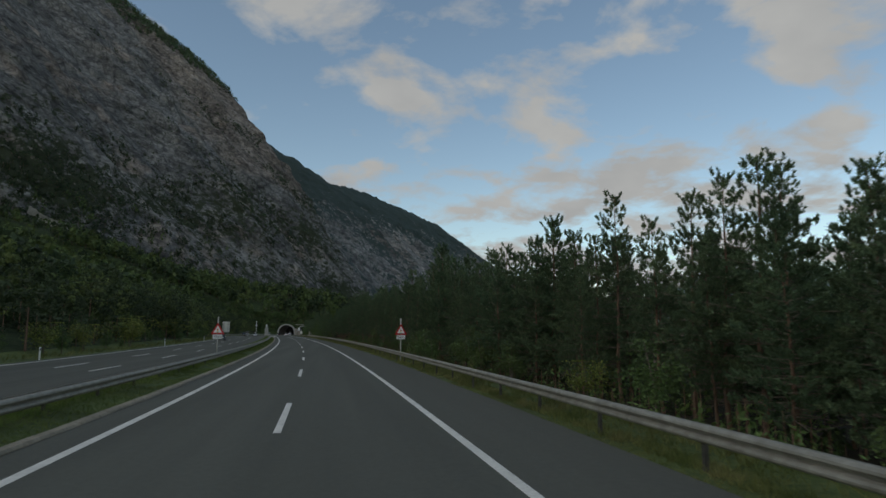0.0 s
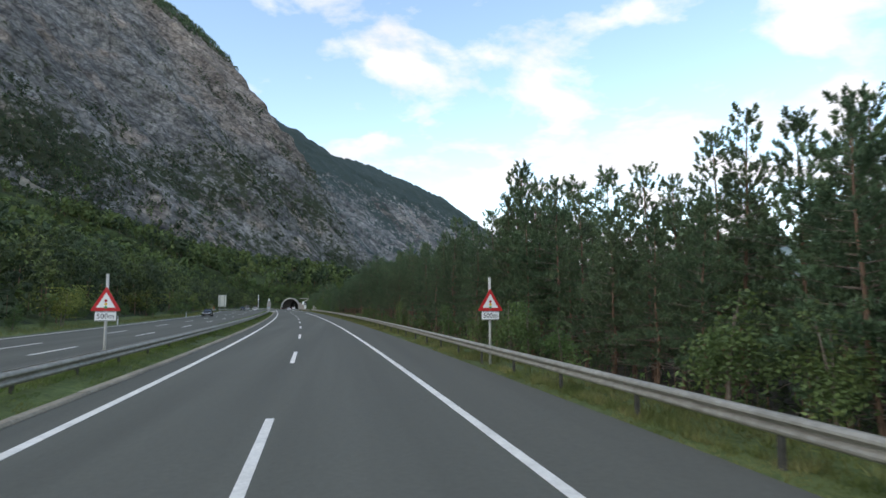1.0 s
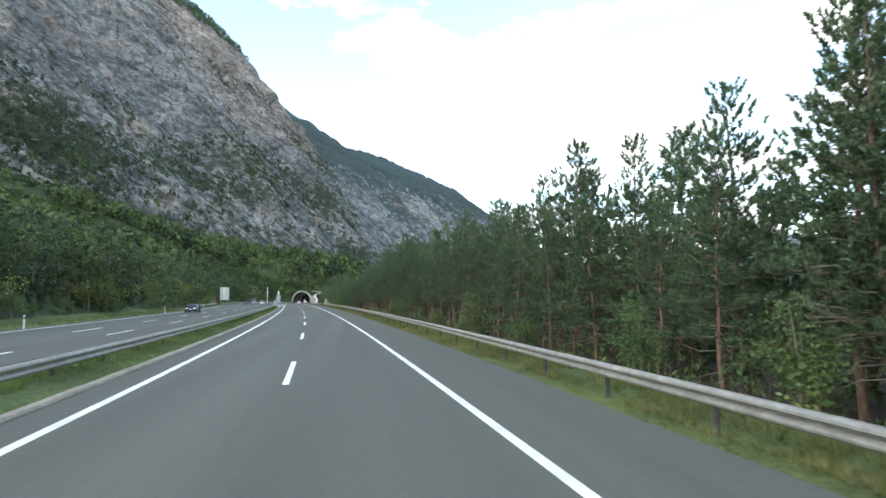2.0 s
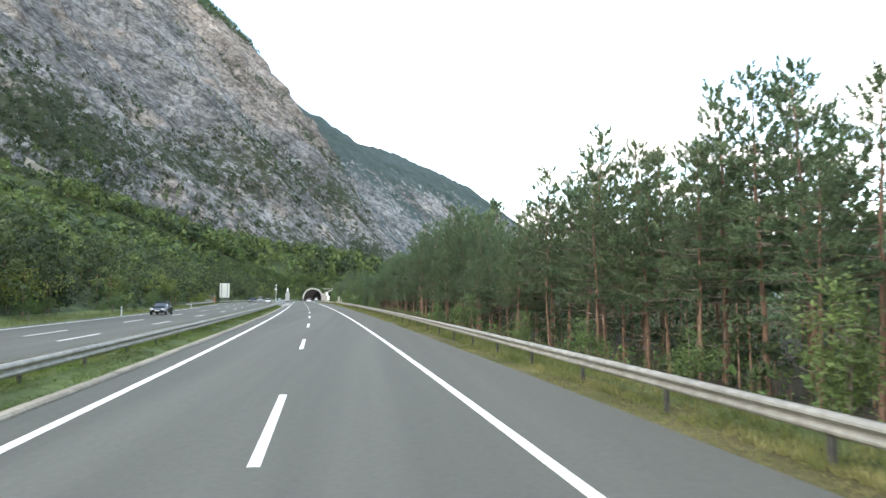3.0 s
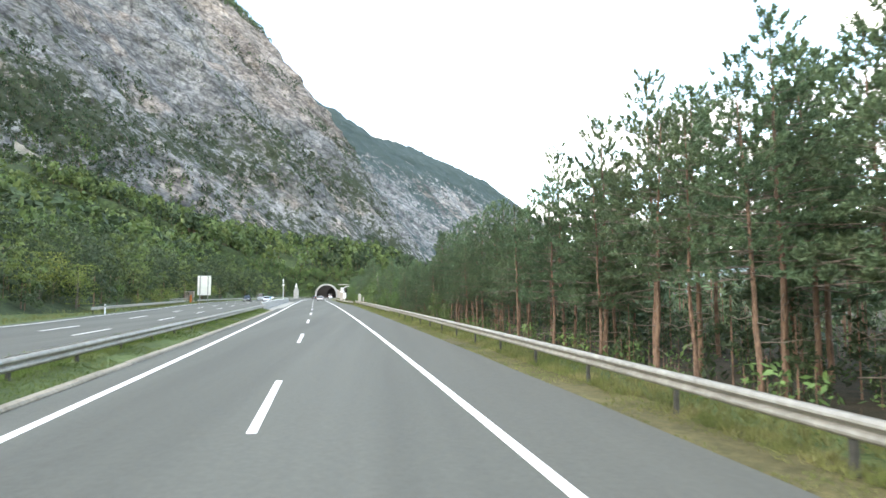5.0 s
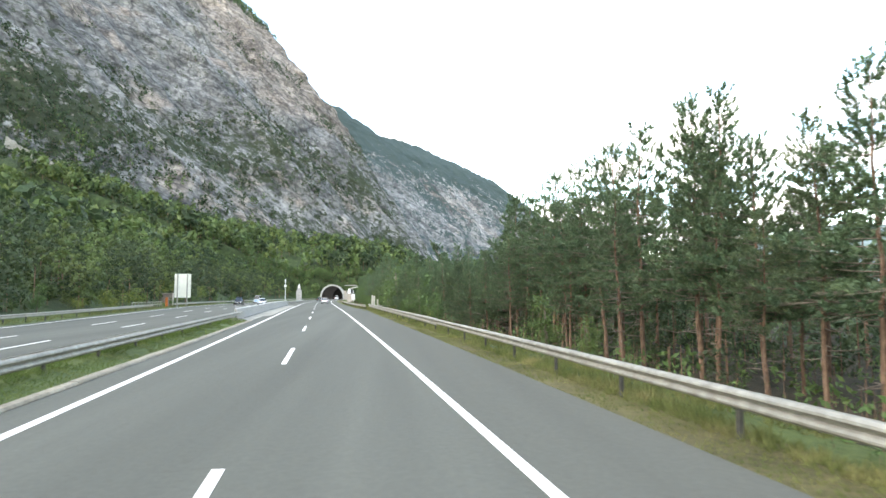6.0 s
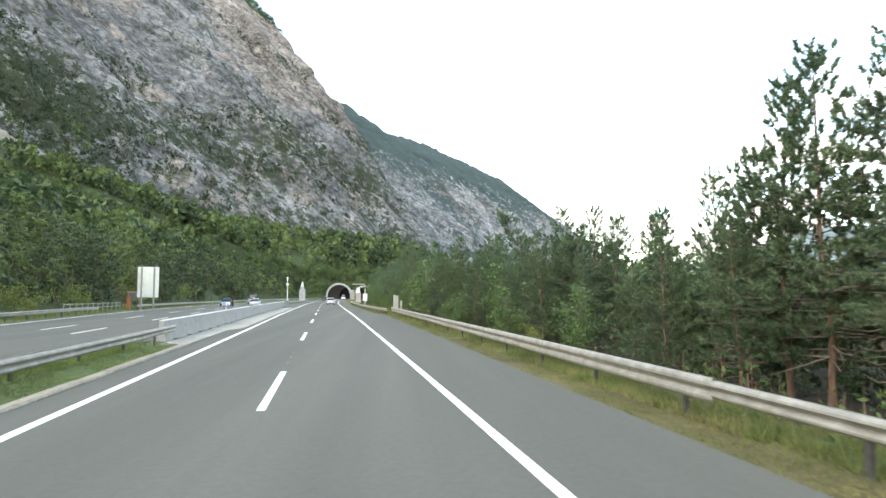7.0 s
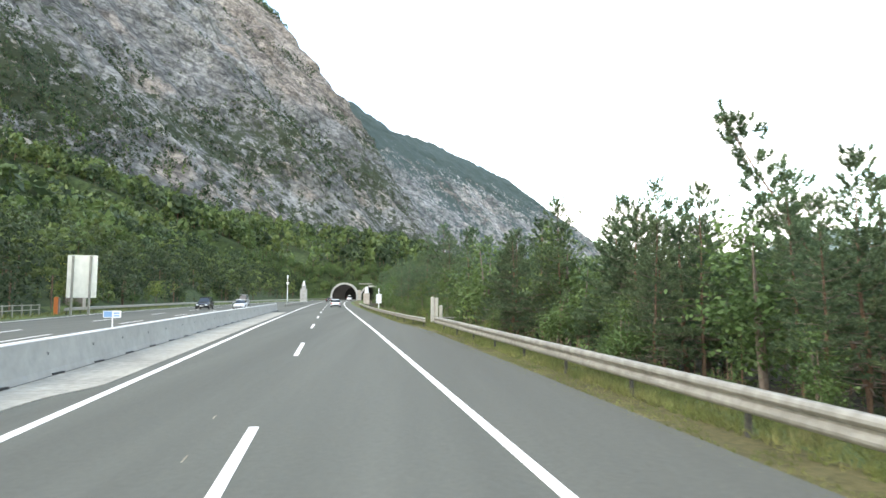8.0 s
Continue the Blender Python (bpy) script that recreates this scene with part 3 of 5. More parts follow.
g_idx = np.where((oq < -24.5 + np.minimum(shift(yq), 0)) | (yq > 546), 2, g_idx)
g_idx = np.where((oq > 6.5) & (oq < 7.9) & (yq > 90) & (yq < 546), 3, g_idx)
g_mesh.polygons.foreach_set("material_index", g_idx.astype(np.int32))
ground = tagged(new("ground", g_mesh), "grassy verges and dark forest floor rising to the cliffs", "ground", kind="structure")

# ---- roads ----
road = thing("road", 0, 0, 0, "grey asphalt motorway carriageway with white painted lines", "road")
road["kind"] = "structure"
strip("asphalt", -4.78, 3.86, -60, 640, 0.0, ASPHALT, road, 4.0, depth=0.25)
ys_s = np.arange(-60, 641, 4.0)
edge = np.interp(ys_s, [-60, 60, 140, 200, 235, 258, 268, 300, 552], [6.6, 6.65, 6.45, 6.7, 7.0, 7.2, 6.5, 6.2, 5.2]) + 0.08 * (vnoise(ys_s / 5, 0, 0, 8) - 0.5)
v_s = np.array([[(float(xc(y)) + a, y, float(zr(y)) + z) for a, z in ((3.86, -0.25), (3.86, 0.0), (e, 0.0), (e + 0.05, -0.25))] for y, e in zip(ys_s, edge)])
f_s = np.array([[i * 4 + j, i * 4 + (j + 1) % 4, (i + 1) * 4 + (j + 1) % 4, (i + 1) * 4 + j] for i in range(len(ys_s) - 1) for j in range(4)])[:, ::-1].copy()
part("shoulder", mesh_of("shoulder", v_s.reshape(-1, 3), f_s, ASPHALT_C), ASPHALT_C, road)
strip("edge_line", -3.76, -3.55, -60, 560, 0.006, PAINT, road)
strip("edge_line", 3.765, 3.955, -60, 560, 0.006, PAINT, road)
for k in range(-4, 31):
    y0 = 25.97 + 18 * k
    strip("lane_dash", -0.085, 0.085, y0, y0 + 6, 0.006, PAINT, road, 2.0)

road_b = thing("oncoming_road", 0, 0, 0, "grey asphalt three-lane oncoming carriageway with white lane dashes", "road")
road_b["kind"] = "structure"
ys_b = np.concatenate([np.arange(-60, 220, 5.0), np.arange(222, 556, 4.0)])
v_b = np.array([[(float(xc(y)) + a, y, float(zr(y)) + b) for a, b in ((-20.1 + float(shift(y)), -0.25), (-20.1 + float(shift(y)), -0.004),
               ((-7.1 if y < 222 else -4.78), -0.004), ((-7.1 if y < 222 else -4.78), -0.25))] for y in ys_b])
nb = len(ys_b)
f_b = np.array([[i * 4 + j, i * 4 + (j + 1) % 4, (i + 1) * 4 + (j + 1) % 4, (i + 1) * 4 + j] for i in range(nb - 1) for j in range(4)])[:, ::-1].copy()
part("asphalt", mesh_of("asphalt_b", v_b.reshape(-1, 3), f_b, ASPHALT), ASPHALT, road_b)
strip("edge_line", -19.3, -19.1, -60, 548, 0.003, PAINT, road_b, offset=lambda y: float(shift(y)))
strip("edge_line", -7.75, -7.6, -60, 222, 0.003, PAINT, road_b)
for k in range(-3, 18):
    y0 = 86 + 18 * (k - 3)
    for o in (-14.95, -11.7):
        if y0 < 330:
            strip("lane_dash", o - 0.085, o + 0.085, y0 + (4 if o < -14 else 0), y0 + 6 + (4 if o < -14 else 0), 0.003, PAINT, road_b, 2.0, offset=lambda y: float(shift(y)) * 0.6)


# ---- kerb, gutter and concrete barrier in the median ----
kerb = thing("kerb", 0, 0, 0, "low weathered stone kerb along the grass median", "kerb")
kerb["kind"] = "structure"
for k in range(0, 140):
    y0 = -54 + 2 * k
    if y0 > 220:
        break
    hgt = 0.07 + 0.02 * hash3(np.array(k), np.array(1), np.array(2), 3)
    v, f = sweep([(-4.93, -0.1), (-4.93, hgt), (-4.72, hgt), (-4.67, hgt - 0.05), (-4.67, -0.1)], [y0, y0 + 1.985])
    fl = [tuple(q) for q in f[:, ::-1]] + [(0, 1, 2, 3, 4), (9, 8, 7, 6, 5)]
    part("kerb_stone", mesh_of("kerb_stone", v, fl, KERB), KERB, kerb)
gutter = thing("gutter", 0, 0, 0, "pale concrete drainage strip at the foot of the barrier", "gutter")
gutter["kind"] = "structure"
for k in range(19):
    ya = 222 + 4 * k
    rows_g = [(y, float(np.interp(y, [222, 231.8, 233.9, 234.1, 260, 300], [-4.8, -4.8, -4.58, -4.12, -4.12, -4.2]))) for y in (ya, ya + 1.0, ya + 2.0, ya + 3.0, ya + 3.98)]
    v = [(float(xc(y)) + o, y, float(zr(y)) + z) for y, e in rows_g for o, z in ((-6.0, -0.05), (-6.0, 0.018), (e, 0.018), (e, -0.05))]
    f = [(4 * i + j, 4 * i + 4 + j, 4 * i + 4 + (j + 1) % 4, 4 * i + (j + 1) % 4) for i in range(4) for j in range(4)] + [(0, 1, 2, 3), (19, 18, 17, 16)]
    part("gutter_slab", mesh_of("gutter_slab", v, f, GUTTER), GUTTER, gutter)

barrier = thing("median_barrier", 0, 0, 0, "pale grey concrete safety barrier between the carriageways", "barrier")
for k in range(14):
    y0 = 223.5 + 6 * k
    v, f = sweep([(-6.72, 0.0), (-6.66, 0.12), (-6.5, 0.34), (-6.41, 0.95), (-6.38, 0.965), (-6.28, 0.965), (-6.25, 0.95), (-6.18, 0.5), (-6.11, 0.18), (-6.04, 0.0)], [y0, y0 + 2, y0 + 4, y0 + 5.998])
    n8 = 10
    fl = [tuple(q) for q in f[:, ::-1]] + [tuple(range(n8)), tuple(range(4 * n8 - 1, 3 * n8 - 1, -1))]
    seg = part("barrier_segment", mesh_of("barrier_segment", v, fl, BARRIER), BARRIER, barrier)
    v, f = sweep([(-6.42, 0.95), (-6.41, 0.99), (-6.25, 0.99), (-6.235, 0.95)], [y0, y0 + 2, y0 + 4, y0 + 5.99])
    fl = [tuple(q) for q in f[:, ::-1]] + [(0, 1, 2, 3), (15, 14, 13, 12)]
    part("top_edge", mesh_of("top_edge", v, fl, BARRIER_CAP), BARRIER_CAP, seg, "whitish top edge")
    for yy in (y0 + 1.2, y0 + 4.4):
        bm = B()
        box(bm, (-6.23, -0.03, 0.56), (-6.187, 0.03, 0.63))
        part("lifting_hole", bm, BLACK, seg, "small dark lifting hole").location = on(0, yy)
    for yy in (y0 + 1.5, y0 + 4.5):
        bm = B()
        box(bm, (-6.08, -0.3, 0.0), (-6.0, 0.3, 0.07))
        slot = part("drain_slot", bm, BLACK, seg, "dark drainage slot")
        slot.location = on(0, yy)
strip("base_joint", -6.03, -5.985, 223, 307, 0.024, OLD_STEEL, gutter, 4.0)


# ---- guardrails ----
def beam_profile(o, top, side, deep=1.0):
    """Closed W profile; side is +1 when the corrugation faces to the right; deep stretches its height."""
    face = [(-0.08, 0.0), (-0.028, 0.0), (0.012, -0.016), (0.04, -0.05), (0.048, -0.086), (0.022, -0.116), (-0.036, -0.136), (-0.044, -0.172), (-0.01, -0.2), (0.012, -0.236), (0.008, -0.268), (-0.022, -0.298), (-0.06, -0.312)]
    out = [(o + side * a, top + b * deep) for a, b in face]
    back = [(o + side * (a - 0.012), top + b * deep) for a, b in reversed(face)]
    return out + back


def guardrail(name, o, y1, y2, side, label, offset=lambda y: 0.0, top=0.75, post_step=4.0, double=False, deep=1.0):
    """side: the way its beam faces."""
    g = tagged(new(name), label, "guardrail", "roadside guardrails")
    ys = np.arange(y1, y2 + 0.1, 4.0)
    for sgn in ((side, -side) if double else (side,)):
        for a, b in zip(ys[:-1], ys[1:]):
            v, f = sweep(beam_profile(o + sgn * (0.12 if double else 0.0), top, sgn, deep), [a, b + 0.06], offset)
            if sgn > 0:
                f = f[:, ::-1].copy()
            part("beam", mesh_of("beam", v, f, STEEL, smooth=False), STEEL, g)
    bm = B()
    box(bm, (-0.035, -0.05, -0.6), (0.035, 0.05, top - 0.04))
    pm = bpy.data.meshes.new("post")
    bmesh.ops.recalc_face_normals(bm, faces=bm.faces)
    bm.to_mesh(pm)
    bm.free()
    pm.materials.append(OLD_STEEL)
    y = y1 + 1
    while y < y2:
        p = new("post", pm)
        p.parent = g
        p.location = on(o - (0 if double else side * 0.11) + offset(y), y)
        y += post_step
    return g


guardrail("guardrail", 7.3, -40, 204, -1, "weathered galvanised steel guardrail along the wooded verge", top=0.74, offset=lambda y: float(np.interp(y, [-40, 60, 140, 230, 262], [-0.3, -0.2, 0.12, 0.5, 0.6])))
guardrail("guardrail", 7.3, 204, 260, -1, "deeper galvanised steel guardrail on the verge before the pillar", top=0.775, deep=1.38, offset=lambda y: float(np.interp(y, [-40, 60, 140, 230, 262], [-0.3, -0.2, 0.12, 0.5, 0.6])))
guardrail("guardrail", -5.95, -40, 222, 1, "double galvanised steel guardrail on the grass median", double=True, deep=1.1)
guardrail("guardrail", -5.83, 220, 224, 1, "rail end overlapping the concrete barrier", post_step=8.0)
guardrail("guardrail", 6.85, 262, 350, -1, "low older guardrail leading to the tunnel portal", top=0.6, offset=lambda y: float(np.interp(y, [262, 272, 297, 350], [0.75, 0.2, -0.25, 0.0])))
guardrail("guardrail", -20.6, 284, 540, 1, "long steel guardrail beside the oncoming carriageway", offset=lambda y: float(shift(y)))
guardrail("guardrail", -20.9, 208, 268, 1, "steel guardrail beside the bushes of the oncoming carriageway", offset=lambda y: float(shift(y)))
guardrail("guardrail", -7.0, 334, 378, 1, "short steel guardrail piece in the paved median", offset=lambda y: (y - 334) * 0.04)

# ---- mountains ----
def mountain(name, label, w_axis, z_top_at, q_at, z_low_at, material, rough, seed, rows=230, back=160.0):
    """A rock face leaning back from the valley: w runs along it, each column goes from its foot to its crest and over it."""
    ws = w_axis
    ts = np.concatenate([np.linspace(0, 1, rows), 1 + np.linspace(0.02, 0.35, 12)])
    W, T = np.meshgrid(ws, ts, indexing="ij")
    zl, zt = z_low_at(W), z_top_at(W)
    crag = (fbm(ws / 14, 0, 0, 4, seed + 40) - 0.5) * 10 * rough
    Z = zl + (zt + crag[:, None] - zl) * np.minimum(T, 1) - np.clip(T - 1, 0, 1) * 60
    Q = q_at(W, Z) - np.clip(T - 1, 0, 1) * back * 3
    # buttresses and gullies that run down the face, ledges across it, then broken rock
    gul = fbm(W / 90 + Z / 400, Z / 520, 0, 5, seed, ridged=True) - 0.55
    led = fbm(W / 170 - Z / 300, Z / 36 + W / 75, 0, 4, seed + 7) - 0.5
    blk = fbm(W / 30 + Z / 30, Z / 52 - W / 70, Q / 60, 4, seed + 13, ridged=True, gain=0.55) - 0.5
    Q = Q + rough * (64 * gul + 20 * led + 17 * blk) * np.minimum(1, T * 6) * (1 - 0.75 * smooth01((T - 0.86) / 0.12))
    Z = Z + rough * 9 * (fbm(W / 20, Z / 16, 0, 3, seed + 21) - 0.5)
    X, Y = NX * Q + 0.535 * W, NY * Q + 0.845 * W
    n1, n2 = X.shape
    i, j = np.meshgrid(np.arange(n1 - 1), np.arange(n2 - 1), indexing="ij")
    f = np.stack([i * n2 + j, i * n2 + j + 1, (i + 1) * n2 + j + 1, (i + 1) * n2 + j], -1).reshape(-1, 4)[:, ::-1].copy()
    v = np.stack([X, Y, Z], -1).reshape(-1, 3)
    ob = new(name, mesh_of(name, v, f, material, smooth=True))
    return tagged(ob, label, "mountain"), v.reshape(n1, n2, 3)


def q_near(w, z):
    nose = np.clip(w - (1040 - 0.15 * np.clip(330 - z, 0, 300)), 0, None)
    return Q_CLIFF - 0.86 * (z - 75) - nose ** 2 * 0.035


cliff, cliff_v = mountain("cliff_mountain", "steep grey limestone cliff with scrub on its ledges", np.arange(240, 1130, 3.4),
                          lambda w: np.interp(w, [240, 700, 870, 930, 1000, 1040, 1062, 1080, 1098, 1130], [900, 780, 705, 672, 642, 608, 550, 455, 370, 300]), q_near,
                          lambda w: foot(w) - 18, ROCK, 1.0, 3)
far_mountain, _ = mountain("far_mountain", "grey limestone mountain with wooded crest, haze tinted into its colour", np.arange(900, 3300, 9.0),
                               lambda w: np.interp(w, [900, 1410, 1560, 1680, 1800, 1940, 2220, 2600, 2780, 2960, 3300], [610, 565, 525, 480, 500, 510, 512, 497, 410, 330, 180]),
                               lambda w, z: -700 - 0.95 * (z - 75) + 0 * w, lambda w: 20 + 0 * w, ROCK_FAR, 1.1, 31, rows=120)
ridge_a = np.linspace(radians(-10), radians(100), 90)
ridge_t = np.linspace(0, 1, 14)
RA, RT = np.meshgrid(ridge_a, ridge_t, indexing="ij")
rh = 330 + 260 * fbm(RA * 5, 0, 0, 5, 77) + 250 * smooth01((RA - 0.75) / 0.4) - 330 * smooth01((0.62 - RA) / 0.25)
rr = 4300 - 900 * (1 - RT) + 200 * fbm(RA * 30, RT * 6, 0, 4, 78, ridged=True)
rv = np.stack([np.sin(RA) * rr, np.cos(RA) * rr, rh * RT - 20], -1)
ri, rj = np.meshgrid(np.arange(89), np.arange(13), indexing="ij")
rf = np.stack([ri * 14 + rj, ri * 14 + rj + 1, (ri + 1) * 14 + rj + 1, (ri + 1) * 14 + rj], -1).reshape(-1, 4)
tagged(new("distant_ridge", mesh_of("distant_ridge", rv.reshape(-1, 3), rf, HAZED_WOODS, smooth=True)), "wooded ridge across the valley, paled blue-green with haze in its colour", "mountain")


# pale scree streak at the upper edge of the forest
su, sv = np.meshgrid(np.linspace(0, 1, 40), np.linspace(-1, 1, 9), indexing="ij")
sx = -286 + 32 * su + 1.6 * sv
sy = 652 + 16 * su - 1.4 * sv
sz_ = 119.0 - 19.5 * su + 3.0 * sv * (0.6 + 0.8 * fbm(su * 9, 0, 0, 3, 91)) + 2.2 * (fbm(su * 14, sv * 3, 0, 4, 92) - 0.5)
fi, fj = np.meshgrid(np.arange(39), np.arange(8), indexing="ij")
sf = np.stack([fi * 9 + fj, (fi + 1) * 9 + fj, (fi + 1) * 9 + fj + 1, fi * 9 + fj + 1], -1).reshape(-1, 4)
tagged(new("scree_streak", mesh_of("scree_streak", np.stack([sx, sy, sz_], -1).reshape(-1, 3), sf, CONCRETE_PALE)), "pale streak of bare scree above the forest", "rock")


# ---- leaves and trees ----
def tufts(centres, dirs, blades, length, width, rng, spread=0.9):
    """Narrow pointed blades in sprays round each centre. Returns points and triangles."""
    n = len(centres)
    c, d = np.repeat(centres, blades, 0), np.repeat(dirs, blades, 0)
    a = d + spread * rng.normal(size=(n * blades, 3))
    a /= np.linalg.norm(a, axis=1, keepdims=True) + 1e-9
    s = np.cross(a, rng.normal(size=a.shape))
    s /= np.linalg.norm(s, axis=1, keepdims=True) + 1e-9
    ln = length * rng.uniform(0.6, 1.2, (n * blades, 1))
    wd = width * rng.uniform(0.7, 1.3, (n * blades, 1))
    base = c + a * ln * 0.12
    v = np.stack([base - s * wd * 0.5, base + s * wd * 0.5, c + a * ln], 1).reshape(-1, 3)
    return v, np.arange(len(v)).reshape(-1, 3)


def leaf_quads(centres, size, rng, aspect=0.55, normals=None):
    """Small leaf sprays: one quad each, lying roughly in the crown's surface where normals are given."""
    n = len(centres)
    if normals is None:
        a = rng.normal(size=(n, 3)) * (1, 1, 0.6)
    else:
        nn = normals + 0.45 * rng.normal(size=(n, 3))
        a = np.cross(nn, rng.normal(size=(n, 3)))
    a /= np.linalg.norm(a, axis=1, keepdims=True) + 1e-9
    b = np.cross(a, rng.normal(size=(n, 3)) if normals is None else nn)
    b /= np.linalg.norm(b, axis=1, keepdims=True) + 1e-9
    s = size * rng.uniform(0.5, 1.3, (n, 1))
    v = np.stack([centres - a * s, centres + b * s * aspect, centres + a * s, centres - b * s * aspect], 1).reshape(-1, 3)
    return v, np.arange(len(v)).reshape(-1, 4)


def brushes(bases, dirs, needles, reach, length, width, rng):
    """Bottle-brush shoots: needles set all round each twig end, leaning forward."""
    n = len(bases)
    d = np.repeat(dirs / (np.linalg.norm(dirs, axis=1, keepdims=True) + 1e-9), needles, 0)
    t = rng.uniform(0, 1, (n * needles, 1))
    r = rng.normal(size=d.shape)
    r -= (r * d).sum(1, keepdims=True) * d
    r /= np.linalg.norm(r, axis=1, keepdims=True) + 1e-9
    a = d * (0.25 + 0.75 * t) + r * rng.uniform(0.5, 1.0, t.shape)
    a /= np.linalg.norm(a, axis=1, keepdims=True)
    c = np.repeat(bases, needles, 0) + d * reach * t
    s = np.cross(a, rng.normal(size=a.shape))
    s /= np.linalg.norm(s, axis=1, keepdims=True) + 1e-9
    ln, wd = length * rng.uniform(0.7, 1.2, t.shape), width * rng.uniform(0.7, 1.3, t.shape)
    v = np.stack([c - s * wd * 0.5, c + s * wd * 0.5, c + a * ln], 1).reshape(-1, 3)
    return v, np.arange(len(v)).reshape(-1, 3)


def tube(points, radii, seg=7):
    """A tapered bent stem through points."""
    p, r = np.asarray(points, float), np.asarray(radii, float)
    t = np.gradient(p, axis=0)
    t /= np.linalg.norm(t, axis=1, keepdims=True) + 1e-9
    ref = np.where(np.abs(t[:, 2:3]) > 0.9, np.array([[1.0, 0, 0]]), np.array([[0, 0, 1.0]]))
    u = np.cross(t, ref)
    u /= np.linalg.norm(u, axis=1, keepdims=True) + 1e-9
    w = np.cross(t, u)
    a = np.linspace(0, 2 * np.pi, seg, endpoint=False)
    v = p[:, None] + r[:, None, None] * (np.cos(a)[None, :, None] * u[:, None] + np.sin(a)[None, :, None] * w[:, None])
    i, j = np.meshgrid(np.arange(len(p) - 1), np.arange(seg), indexing="ij")
    f = np.stack([i * seg + j, i * seg + (j + 1) % seg, (i + 1) * seg + (j + 1) % seg, (i + 1) * seg + j], -1).reshape(-1, 4)
    return v.reshape(-1, 3), f


def merged(pieces):
    vs, fs, k = [], [], 0
    for v, f in pieces:
        vs.append(v)
        fs.append(f + k)
        k += len(v)
    return np.concatenate(vs), np.concatenate(fs)


def pine_meshes(seed, h, crown_from, spread, needles=46, twigs=3.2, lean=0.0, size=1.0):
    """Scots pine: bare reddish stem, dead lower limbs, whorls of limbs that end in upturned needle brushes."""
    rng = np.random.default_rng(seed)
    zs = np.linspace(-0.6, h * 0.985, 12)
    bend = np.cumsum(rng.normal(0, 0.05, (12, 2)), 0) + np.outer((np.clip(zs, 0, h) / h) ** 1.4, [lean, 0])
    stem = np.column_stack([bend[:, 0], bend[:, 1], zs])
    r0 = 0.0085 * h + 0.02
    trunk = tube(stem, r0 * (1 - 0.92 * np.clip(zs / h, 0, 1) ** 1.1), 8)
    limbs, tips, dirs = [], [], []

    def stem_at(z):
        return np.array([np.interp(z, zs, bend[:, 0]), np.interp(z, zs, bend[:, 1]), z])

    z = crown_from * h
    while z < h * 0.965:
        f = (z - crown_from * h) / (h * (1 - crown_from))
        reach = spread * (0.7 + 0.45 * math.sin(math.pi * min(1, f * 0.9 + 0.15))) * (1 - f) ** 0.85 + 0.28
        turn = rng.uniform(0, 2 * np.pi)
        count = rng.integers(4, 7)
        for b in range(count):
            if rng.random() < 0.12:
                continue
            az = turn + 2 * np.pi * b / count + rng.normal(0, 0.3)
            ln = reach * rng.uniform(0.5, 1.18)
            rise = (-0.05 + 0.85 * f ** 1.3 + rng.normal(0, 0.08)) * ln
            p0 = stem_at(z + rng.normal(0, 0.1))
            out = np.array([math.cos(az), math.sin(az), 0])
            pts = [p0, p0 + out * ln * 0.5 + (0, 0, rise * 0.3), p0 + out * ln + (0, 0, rise)]
            rr_ = r0 * 0.26 * (1 - 0.75 * f)
            limbs.append(tube(pts, [rr_, rr_ * 0.6, rr_ * 0.2], 3))
            side = np.cross(out, [0, 0, 1.0])
            nk = max(2, int(ln * twigs))
            tk = np.concatenate([[0.98], rng.uniform(0.3, 1.0, nk - 1)])
            off = rng.normal(0, 0.26 * ln, nk) * tk * np.r_[0.1, np.ones(nk - 1)]
            ck = p0 + np.outer(tk, out * ln) + np.outer(tk ** 2 * rise + rng.uniform(-0.06, 0.2, nk), [0, 0, 1.0]) + np.outer(off, side)
            for q_ in ck[1:]:
                if rng.random() < 0.4:
                    limbs.append(tube([p0 + out * ln * 0.45 + (0, 0, rise * 0.22), q_], [rr_ * 0.4, rr_ * 0.12], 3))
            tips.append(ck)
            dirs.append(out * 0.55 + np.outer(np.sign(off), side * 0.35) + np.outer(0.25 + 0.75 * f + rng.uniform(0, 0.5, nk), [0, 0, 1.0]))
        z += h * rng.uniform(0.026, 0.044)
    lead = stem_at(h * 0.955)[None] + np.linspace(-0.25, 0.1, 5)[:, None] * (0, 0, 1.0) + rng.normal(0, 0.05, (5, 3))
    tips.append(lead)
    dirs.append(np.tile((0, 0, 1.0), (5, 1)) + rng.normal(0, 0.25, (5, 3)))
    for _ in range(13):
        z = rng.uniform(0.1, crown_from + 0.08) * h
        az, ln = rng.uniform(0, 2 * np.pi), rng.uniform(0.5, 2.1)
        out = np.array([math.cos(az), math.sin(az), rng.uniform(-0.3, 0.1)])
        p0 = stem_at(z)
        bow = rng.uniform(-0.1, 0.35) * ln
        limbs.append(tube([p0, p0 + out * ln * 0.5, p0 + out * ln + (0, 0, bow) + rng.normal(0, 0.1, 3)], [0.028, 0.02, 0.007], 4))
    crown = brushes(np.concatenate(tips), np.concatenate(dirs), needles, 0.3 * size ** 0.5, 0.165 * size, 0.056 * size, rng)
    return trunk, merged(limbs), crown


